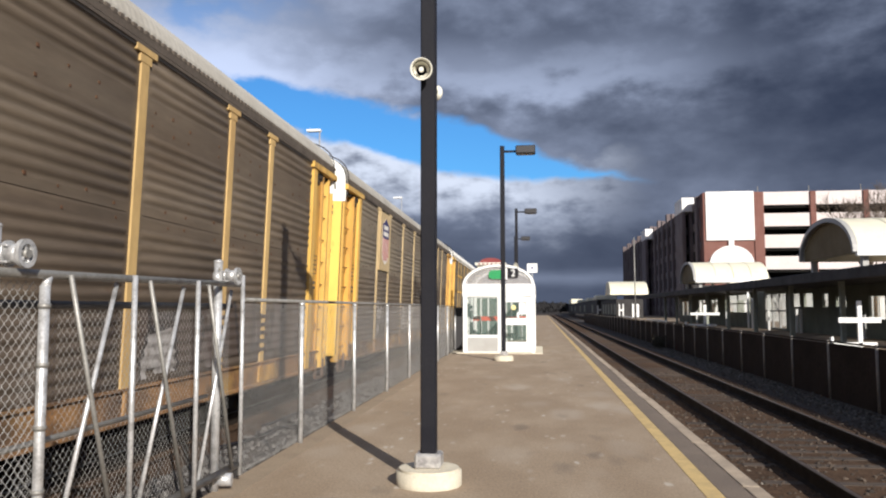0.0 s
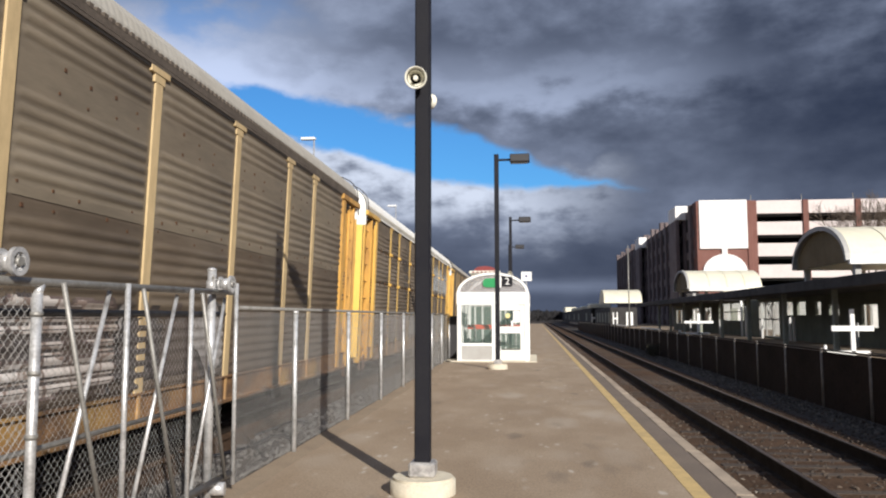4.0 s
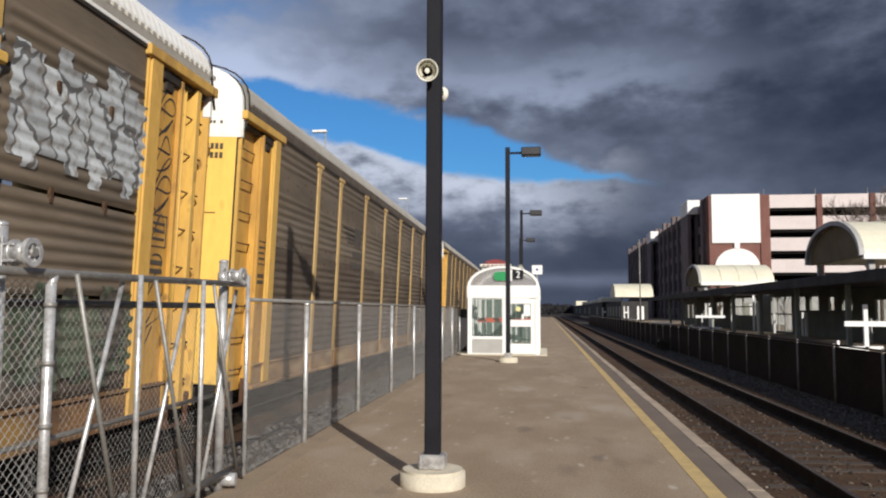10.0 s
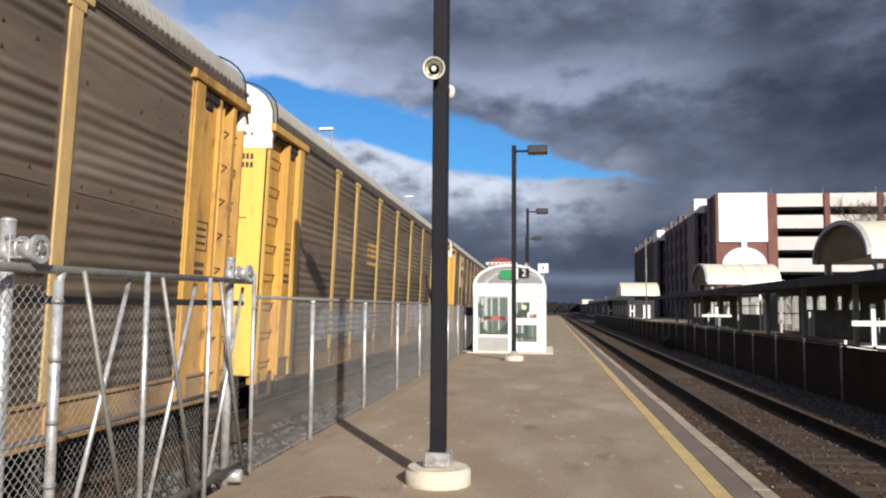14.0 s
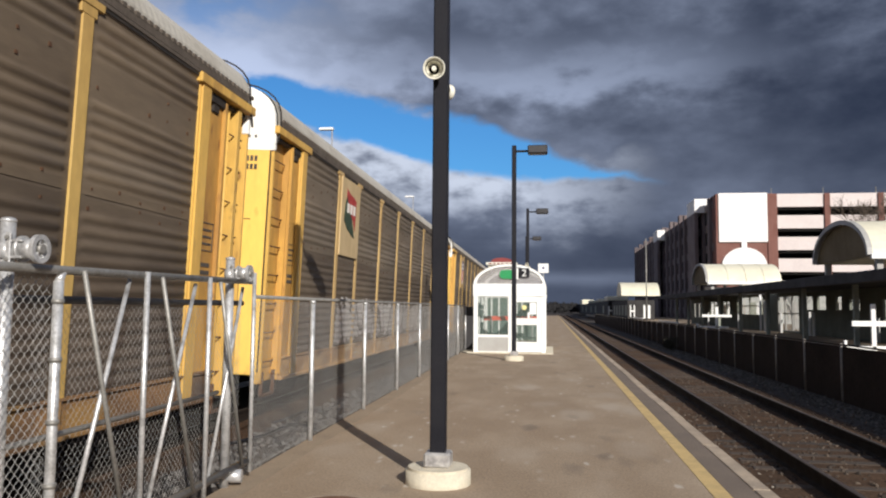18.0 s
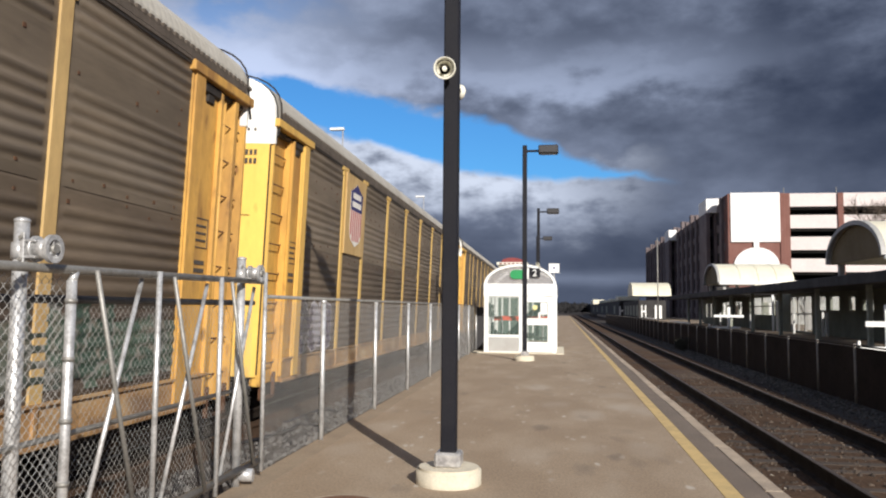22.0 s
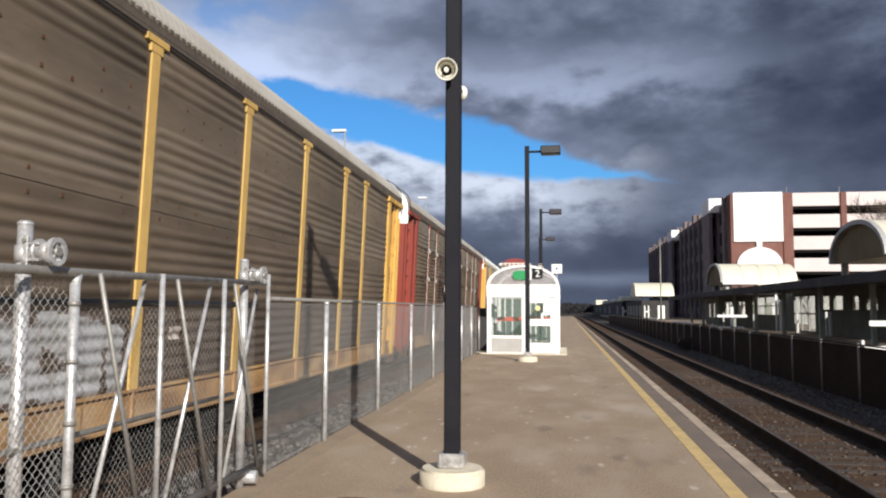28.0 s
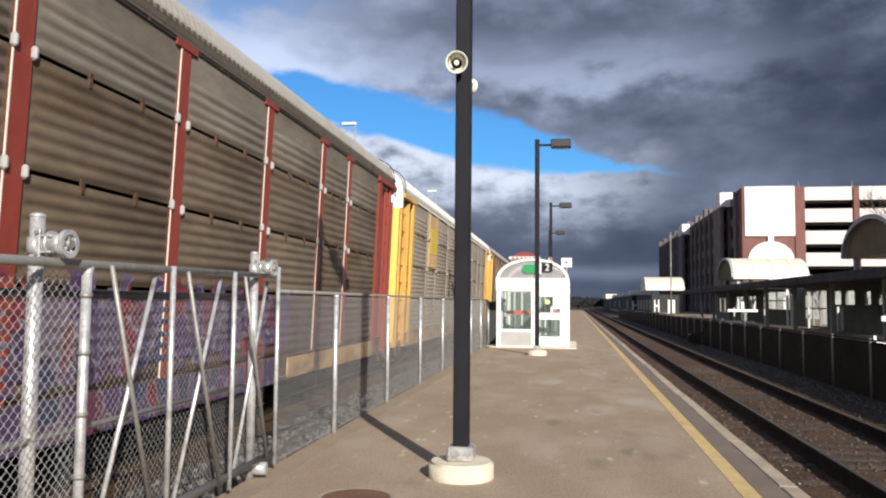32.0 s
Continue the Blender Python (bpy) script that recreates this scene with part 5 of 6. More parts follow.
    part("sill_patch", boxes((0.030, 1.7, 0.27, 0.060, 4.9, 0.705), bevel=0.004), M["rust"], cars[8], "worn yellow stretch of sill")
    part("sill_patch", boxes((0.030, 6.6, 0.30, 0.060, 7.6, 0.66), bevel=0.004), M["rust"], cars[8], "worn yellow stretch of sill")
    part("sprayed_sill", boxes((0.030, 8.0, 0.27, 0.062, 18.3, 0.705), bevel=0.004), G_PURPLE, cars[8], "purple sprayed stretch of sill")
    part("sill_patch", boxes((0.030, 18.9, 0.30, 0.060, 25.0, 0.66), bevel=0.004), M["rust"], cars[8], "tan stretch of sill")
    scrawl(cars[1], 25.2, 25.9, 0.45, 1.5, M["spray_black"], 26)
    scrawl(cars[1], 25.25, 25.8, 0.5, 1.2, M["spray_brown"], 27)
    scrawl(cars[1], 0.68, 1.05, 3.4, 4.3, M["spray_brown"], 20)
    scrawl(cars[2], 25.25, 25.85, 2.5, 4.55, M["spray_black"], 21)
    scrawl(cars[2], 25.25, 25.8, 1.3, 2.2, M["spray_black"], 25)
    scrawl(cars[7], 25.4, 25.75, 3.35, 4.25, M["spray_brown"], 22)
    return cars


RUN = (8.807762, 6.180651, 0.02012241, 0.001013463, -4.376873e-05, 5.723455e-07)


def run_of_train(t):
    """How far the train has come since the first gap stood at y = PITCH, in metres."""
    return RUN[0] + RUN[1] * t + RUN[2] * t ** 2 + RUN[3] * t ** 3 + RUN[4] * t ** 4 + RUN[5] * t ** 5


CARS = train()


# ---------------------------------------------------------------- waiting shelter
def shelter():
    M["shelter_glass"] = glass_mat("grey_shelter_glass", (0.30, 0.29, 0.29), 0.06, 0.5)
    M["shelter_clear"] = glass_mat("clear_shelter_glass", (0.10, 0.14, 0.125), 0.03, 0.30)
    M["shelter_side"] = glass_mat("hazy_shelter_glass", (0.17, 0.21, 0.185), 0.08, 0.8)
    M["green_sign"] = mat("green_sign_paint", (0.016, 0.262, 0.082), 0.5, 0, 0.05, 4, None, 0.2, 20, 0)
    M["notice_yellow"] = mat("pale_yellow_notice", (0.74, 0.66, 0.30), 0.6, 0, 0.06, 8, None, 0.2, 60, 0.0)
    M["bench_red"] = mat("coral_bench_slat", (0.80, 0.11, 0.055), 0.5, 0, 0.08, 4, None, 0.3, 20, 0.05)
    M["bench_green"] = mat("dark_green_bench_seat", (0.045, 0.065, 0.05), 0.6, 0, 0.1, 4, None, 0.3, 20, 0.05)
    s = thing("waiting_shelter", pose(-2.9, 28.85, 0, 0, 0, 0), "white-framed platform shelter with an arched glazed roof", "shelter")
    W, L, H, A = 2.68, 4.6, 2.56, 0.76
    arch = [(W / 2 + (W / 2) * math.cos(math.pi * i / 20), H + A * math.sin(math.pi * i / 20)) for i in range(21)]
    inner = [(W / 2 + (W / 2 - 0.10) * math.cos(math.pi * i / 20), H + (A - 0.09) * math.sin(math.pi * i / 20)) for i in range(21)]
    for y in (0.0, L - 0.12):
        bm = bmesh.new()
        prism(bm, arch + inner[::-1], 1, y, y + 0.12)
        part("roof_arch", bm, M["white"], s)
        part("gable_glass", prism(bmesh.new(), inner, 1, y + 0.05, y + 0.07), M["shelter_glass"], s, "grey glazed gable")
    bm = bmesh.new()
    prism(bm, [(x, z + 0.012) for x, z in arch] + [(x, z - 0.01) for x, z in arch[::-1]], 1, -0.05, L + 0.05)
    part("roof_sheet", bm, M["shelter_glass"], s, "smoky arched roof sheet")
    part("fascia", boxes((-0.02, -0.02, H - 0.45, W + 0.02, 0.14, H + 0.02), (-0.02, L - 0.14, H - 0.45, W + 0.02, L + 0.02, H + 0.02), (-0.02, 0.14, H - 0.3, 0.1, L - 0.14, H), (W - 0.1, 0.14, H - 0.3, W + 0.02, L - 0.14, H), bevel=0.01), M["white"], s)
    for x in (0.0, 1.30, W - 0.16):
        for y in (0.0, L - 0.14):
            part("post", boxes((x, y, 0.0, x + 0.16, y + 0.14, H - 0.45), bevel=0.01), M["white"], s)
    for y in (1.5, 3.0):
        part("post", boxes((0.0, y, 0.0, 0.1, y + 0.1, H - 0.3), bevel=0.01), M["white"], s)
        part("post", boxes((W - 0.1, y, 0.0, W, y + 0.1, H - 0.3), bevel=0.01), M["white"], s)
    part("lower_panel", boxes((0.16, 0.03, 0.06, 1.30, 0.10, 0.58), bevel=0.008), M["grey_panel"], s, "pale grey lower panel")
    part("panel_rail", boxes((0.16, 0.0, 0.58, 1.30, 0.13, 0.68), (0.16, 0.0, 0.0, 1.30, 0.13, 0.06), bevel=0.008), M["white"], s)
    part("pane", boxes((0.16, 0.055, 0.68, 1.30, 0.065, H - 0.45)), M["shelter_clear"], s)
    door = part("door", boxes((1.46, 0.03, 0.05, 1.60, 0.09, H - 0.47), (2.36, 0.03, 0.05, 2.52, 0.09, H - 0.47), (1.60, 0.03, 0.05, 2.36, 0.09, 0.42), (1.60, 0.03, 1.05, 2.36, 0.09, 1.30), (1.60, 0.03, 1.9, 2.36, 0.09, H - 0.47), bevel=0.006), M["white"], s, "white glazed door")
    part("pane", boxes((1.60, 0.055, 0.42, 2.36, 0.065, 1.05), (1.60, 0.055, 1.30, 2.36, 0.065, 1.9)), M["shelter_clear"], door)
    bm = bmesh.new()
    tube(bm, (1.90, 0.02, 1.70), (1.90, 0.03, 1.70), 0.09, 20)
    part("round_notice", bm, M["notice_yellow"], door, "pale yellow round notice")
    part("paper_notice", boxes((2.10, 0.02, 1.45, 2.34, 0.03, 1.88), (2.02, 0.02, 1.32, 2.10, 0.03, 1.52)), M["white"], door, "white paper notices")
    bm = bmesh.new()
    prism(bm, [(1.28 + 0.30 * math.copysign(abs(math.cos(0.2618 * i)) ** 0.6, math.cos(0.2618 * i)), 2.93 + 0.17 * math.copysign(abs(math.sin(0.2618 * i)) ** 0.6, math.sin(0.2618 * i))) for i in range(24)], 1, -0.035, 0.0)
    part("line_sign", bm, M["green_sign"], s, "green rounded line emblem")
    part("sign_divider", boxes((1.61, -0.045, 2.75, 1.67, -0.02, 3.17)), M["white"], s)
    board = part("number_board", boxes((1.70, -0.05, 2.82, 2.09, -0.02, 3.16), bevel=0.006), M["black"], s, "black board with a white platform number")
    cu = bpy.data.curves.new("numeral", "FONT")
    cu.body, cu.size, cu.extrude, cu.align_x = "2", 0.36, 0.004, "CENTER"
    tmp = bpy.data.objects.new("numeral", cu)
    scene.collection.objects.link(tmp)
    me = bpy.data.meshes.new_from_object(tmp)
    bpy.data.objects.remove(tmp)
    me.materials.clear()
    me.materials.append(M["white"])
    n = new("numeral", me)
    n.parent, n.matrix_basis = board, pose(1.895, -0.058, 2.865, 90)
    for k in (0, 1, 2):
        part("bench_slat", boxes((0.25, 2.6 + 0.14 * k, 0.46, W - 0.4, 2.72 + 0.14 * k, 0.50), bevel=0.008), M["bench_green"], s)
    part("backrest_slat", boxes((0.12, 3.06, 1.16, W - 0.2, 3.10, 1.34), bevel=0.008), M["bench_red"], s, "red slat")
    for x in (0.4, W - 0.6):
        part("bench_leg", boxes((x, 2.65, 0.0, x + 0.06, 3.05, 0.46), (x, 3.02, 0.46, x + 0.06, 3.08, 1.3), bevel=0.006), M["galv_dull"], s)
    for y0, y1 in ((0.14, 1.5), (1.6, 3.0), (3.1, L - 0.14)):
        part("pane", boxes((0.04, y0, 0.5, 0.05, y1, H - 0.3)), M["shelter_side"], s, "greenish hazy pane")
        part("pane", boxes((W - 0.05, y0, 0.5, W - 0.04, y1, H - 0.3)), M["shelter_clear"], s)
        part("lower_panel", boxes((0.03, y0, 0.05, 0.07, y1, 0.5), bevel=0.006), M["grey_panel"], s)
        part("lower_panel", boxes((W - 0.07, y0, 0.05, W - 0.03, y1, 0.5), bevel=0.006), M["white"], s)
    for ob in list(s.children_recursive):
        if ob.name.startswith(("pane", "gable_glass", "roof_sheet")):
            ob.visible_shadow = False
    part("rear_pane", boxes((0.16, L - 0.09, 0.3, W - 0.16, L - 0.08, H - 0.45)), M["shelter_side"], s, "greenish hazy pane")
    for x in (0.30, 0.62, 1.02, 1.62, 2.05):
        part("mullion", boxes((x, L - 0.11, 0.3, x + 0.07, L - 0.06, H - 0.45), bevel=0.006), M["white"], s)
    # the fence runs on here in shade, which a solid dark panel stands for
    sc = thing("shaded_fence_panel", pose(fence_at(30.3, -0.02), 30.3, 0), "fence continuing beside the shelter, its shade put in as a dark panel", "screen")
    part("panel", boxes((0, 0, 0.02, 0.42, 0.03, 1.70), bevel=0.005), M["bronze"], sc)
    part("post", tubes(((0.44, 0.015, -0.1), (0.44, 0.015, 1.75), 0.03)), M["galv_dull"], sc)
    setting("shelter_slab", boxes((-3.35, 28.55, -0.02, 0.06, 33.8, 0.035), bevel=0.01), M["concrete"], "thin pale concrete slab under the shelter", "slab")


shelter()


# ---------------------------------------------------------------- station on the far side
def station():
    M["canopy_dark"] = mat("dark_canopy", (0.029, 0.026, 0.025), 0.8, 0, 0.2, 1, None, 0.4, 10, 0.1)
    M["soffit"] = mat("grey_green_frame", (0.27, 0.285, 0.235), 0.7, 0, 0.15, 1, None, 0.4, 10, 0.1)
    M["vault"] = mat("cream_vault_sheet", (0.72, 0.68, 0.53), 0.5, 0, 0.06, 0.6, (0.55, 0.5, 0.38), 0.5, 8, 0.03)
    M["low_wall"] = mat("pale_grey_wall", (0.451, 0.459, 0.435), 0.8, 0, 0.1, 0.5, (0.312, 0.328, 0.312), 0.6, 6, 0.05)
    M["brick_dark"] = mat("dark_brick", (0.057, 0.041, 0.033), 0.9, 0, 0.25, 1, None, 0.4, 15, 0.2)
    M["vault_end"] = mat("olive_brown_board", (0.165, 0.122, 0.062), 0.9, 0, 0.15, 0.8, (0.11, 0.082, 0.042), 0.6, 10, 0.1)
    M["window"] = glass_mat("station_window", (0.40, 0.46, 0.40), 0.05, 0.2)
    setting("far_platform", boxes((11.6, 8, -0.46, 30, 260, -0.02), bevel=0.02), M["asphalt"], "far station platform", "platform")
    setting("far_platform_edge", boxes((11.4, 8, -0.46, 11.6, 260, 0.0), bevel=0.02), M["kerb"], "pale edge of the far platform", "kerb")
    st = thing("station_building", pose(0, 0, 0), "long low station with a dark canopy and cream barrel-vault roofs", "station")
    part("canopy", boxes((13.6, 30.5, 3.0, 18.7, 65.2, 3.32), (13.6, 68.4, 3.0, 18.7, 104, 3.32), (13.4, 30.5, 2.92, 13.75, 104, 3.42), bevel=0.03), M["canopy_dark"], st)
    M["station_wall"] = mat("dark_green_grey_wall", (0.135, 0.145, 0.112), 0.85, 0, 0.2, 0.8, (0.085, 0.09, 0.07), 0.6, 10, 0.1)
    # the wall behind the platform: openings as (start, end, sill, head, panes across, rows)
    holes = [(31.0, 35.0, 0.9, 2.4, 2, 1), (37.0, 40.5, 0.9, 2.4, 2, 1), (43.2, 45.4, 1.0, 2.35, 1, 1), (48.4, 50.2, 1.70, 2.40, 1, 1), (51.3, 52.5, 1.70, 2.62, 1, 1), (54.1, 56.0, 1.70, 2.70, 1, 1), (56.7, 59.0, 1.70, 2.72, 1, 1), (59.8, 65.2, 0.10, 2.80, 3, 2), (69.5, 78.9, 1.25, 2.90, 2, 2), (82.0, 85.5, 1.0, 2.6, 2, 1), (88.0, 92.0, 0.9, 2.6, 2, 1), (95.8, 101.8, 0.75, 2.55, 2, 1)]
    y = 29.0
    for y0, y1, z0, z1, across, rows in holes + [(104.0, 104.0, 0, 0, 0, 0)]:
        part("wall_pier", boxes((18.0, y, -0.02, 18.22, y0, 3.0)), M["station_wall"], st)
        y = y1
        if not across:
            break
        part("wall_below", boxes((18.0, y0, -0.02, 18.22, y1, z0)), M["station_wall"], st)
        part("wall_above", boxes((18.0, y0, z1, 18.22, y1, 3.0)), M["station_wall"], st)
        win = part("window", boxes((18.12, y0, z0, 18.14, y1, z1)), M["window"], st, "grey-green glazed window")
        bars = [(18.05, y0 + (y1 - y0) * i / across - 0.09, z0, 18.16, y0 + (y1 - y0) * i / across + 0.09, z1) for i in range(across + 1)]
        bars += [(18.05, y0, z0 + (z1 - z0) * i / rows - 0.05, 18.16, y1, z0 + (z1 - z0) * i / rows + 0.05) for i in range(rows + 1)]
        part("window_frame", boxes(*bars), M["grey_panel"] if y0 in (59.8, 95.8) else M["soffit"], win)
    # made-up pale boards, set in the sun behind the glass to brighten the windows
    rnd = random.Random(11)
    y = 33.0
    while y < 103:
        x0 = rnd.uniform(18.6, 20.3)
        h0 = rnd.choice(((0.1, 2.4), (0.9, 2.3), (0.6, 1.9), (1.2, 2.4)))
        part("partition", boxes((x0, y, h0[0], x0 + rnd.uniform(0.4, 1.1), y + 0.08, h0[1]), bevel=0.01), M[rnd.choice(("white", "grey_panel", "grey_panel", "low_wall"))], st, "pale board added behind the glass")
        y += rnd.uniform(3.5, 7.0)
    for k in range(9):
        yk = 33 + 7.9 * k
        part("column", boxes((14.9, yk - 0.12, -0.02, 15.14, yk + 0.12, 3.0), bevel=0.01), M["soffit"], st, "grey-green canopy column")
    for yk, hk in ((44.6, 1.3), (54.9, 1.6), (55.7, 1.6), (62.3, 1.5), (66.9, 2.5), (68.2, 3.0), (76.0, 1.5), (90.0, 1.4)):
        part("barrier_post", boxes((17.4, yk - 0.07, -0.02, 17.54, yk + 0.07, hk)), M["white"], st, "white post")
    # added white bars that stand for the sunlit edge of the platform
    part("low_rail", boxes((13.55, 86, 0.20, 13.65, 102, 0.32), (13.5, 118, 0.24, 13.6, 150, 0.40), bevel=0.01), M["white"], st, "white bar in place of the sunlit ledge")
    for yc in (43.6, 83.0):
        span, top, spring = 4.0, 6.42, 4.35
        out = [(yc + span * math.cos(math.pi * i / 18), spring + (top - spring) * math.sin(math.pi * i / 18)) for i in range(19)]
        inn = [(yc + (span - 0.18) * math.cos(math.pi * i / 18), spring + (top - spring - 0.18) * math.sin(math.pi * i / 18)) for i in range(19)]
        bm = bmesh.new()
        prism(bm, out + inn[::-1], 0, 15.35, 22.3)
        v = part("barrel_vault", bm, M["vault"], st, "cream barrel vault")
        # rim faces away from the sun; grey instead of cream paints that shade
        part("vault_rim", prism(bmesh.new(), [(y2, z2 + 0.06) for y2, z2 in out] + inn[::-1], 0, 15.15, 15.40), M["grey_panel"], v, "vault rim with its shade put in as grey")
        part("vault_end", prism(bmesh.new(), inn, 0, 15.42, 15.52), M["vault_end"], v, "olive-brown vault end")
        for k in (17.3, 19.0, 20.7):
            part("vault_rib", prism(bmesh.new(), [(y2 + (y2 - yc) * 0.012, z2 + 0.03) for y2, z2 in out] + inn[::-1], 0, k, k + 0.12), M["vault"], v)
        for xk in (15.7, 18.4):
            for yk in (yc - span + 0.5, yc + span - 0.5):
                part("vault_leg", boxes((xk, yk - 0.15, 3.32, xk + 0.3, yk + 0.15, 4.37), bevel=0.02), M["grey_panel"], v)
        part("vault_gutter", boxes((15.3, yc - span - 0.1, 4.2, 22.5, yc - span + 0.15, 4.45), bevel=0.02), M["white"], v)
    # a long pale building beyond, seen through the glass
    low = thing("low_building", pose(0, 0, 0), "long low pale building seen through the station windows", "building")
    part("wall", boxes((21.5, 112, -0.45, 78, 113, 4.6)), M["low_wall"], low)
    part("roof_edge", boxes((21.3, 111.8, 4.6, 78.2, 113.2, 4.9)), M["canopy_dark"], low)
    x = 22.5
    while x < 76:
        w = rnd.uniform(0.8, 2.6)
        part("window", boxes((x, 111.9, rnd.choice((0.3, 1.2)), x + w, 112.02, rnd.uniform(2.2, 3.6))), M[rnd.choice(("brick_dark", "soffit", "white", "soffit", "grey_panel"))], low)
        x += w + rnd.uniform(0.4, 2.2)
    setting("parking_lot", boxes((20.6, 20, -0.46, 90, 126, -0.40)), M["kerb"], "pale concrete parking lot behind the station", "pavement")
    # a smaller station hall further along
    hall = thing("station_hall", pose(0, 0, 0), "small white-roofed hall further down the line", "station")
    part("wall", boxes((12.6, 132, -0.02, 17, 165, 3.2)), M["canopy_dark"], hall)
    bm = bmesh.new()
    prism(bm, [(140 + 5 * math.cos(math.pi * i / 14), 4.0 + 2.4 * math.sin(math.pi * i / 14)) for i in range(15)], 0, 11.9, 18.3)
    part("barrel_vault", bm, M["vault"], hall, "cream barrel vault")
    for k in range(5):
        part("window", boxes((12.54, 133 + 6 * k, 0.6, 12.6, 136 + 6 * k, 2.4)), M["soffit"], hall)
    for a, b, c in ((13.0, 13.18, 0.4), (13.62, 13.8, 0.4), (15.2, 15.5, 0.2), (15.9, 16.3, 0.2)):
        part("window_frame", boxes((a, 131.93, c, b, 132.0, 2.4)), M["white"], hall, "white sunlit frame")
    part("window_frame", boxes((13.18, 131.94, 1.25, 13.62, 132.0, 1.5)), M["white"], hall, "white sunlit frame")
    far = thing("far_platform_roof", pose(0, 0, 0), "long low platform roof on a dark wall, far down the line", "platform roof")
    part("roof", boxes((12.0, 166, 3.15, 17.5, 345, 3.5), bevel=0.05), M["canopy_dark"], far)
    part("wall", boxes((12.0, 168, -0.02, 16.6, 345, 3.15)), M["canopy_dark"], far)
    part("window_frame", boxes((12.0, 167.9, 0.4, 12.3, 168, 2.3), (13.1, 167.9, 0.4, 13.4, 168, 2.3), (14.2, 167.9, 0.4, 14.5, 168, 2.3), (12.3, 167.9, 1.2, 14.2, 167.99, 1.55)), M["white"], far, "white sunlit frame")
    for k, (yk, n, h) in enumerate(((176, 9, 1.1), (205, 12, 0.9), (250, 15, 1.0), (318, 24, 2.0))):
        part("roof_light", boxes((12.3, yk, 3.5, 17.0, yk + n, 3.5 + h), bevel=0.2), M["vault"], far, "cream raised stretch of roof")
    for yk in (180, 212, 236, 270, 300):
        part("window", boxes((11.9, yk, 0.7, 12.0, yk + 4.5, 2.5)), M["soffit"], far)
    # white lit frames and benches under the canopy
    for (x, yy, w, h) in ((12.75, 33.0, 1.25, 1.95), (14.2, 69.6, 1.9, 1.95)):
        f = thing("sign_stand", pose(x, yy, 0), "white sign frame standing on the far platform", "sign frame", "white sign frames")
        part("post", boxes((-0.05 - 0.001 * yy, -0.06, -0.02, 0.05 + 0.001 * yy, 0.06, h), bevel=0.01), M["white"], f)
        part("crossbar", boxes((-0.65 * w, -0.05, h * 0.545, 0.65 * w, 0.05, h * 0.655), bevel=0.01), M["white"], f)
        part("foot", boxes((-0.9 * w, -0.06, 0.12, 0.5 * w, 0.06, 0.28), (-0.9 * w, -0.06, -0.02, -0.82 * w, 0.06, 0.5), bevel=0.01), M["white"], f)


station()


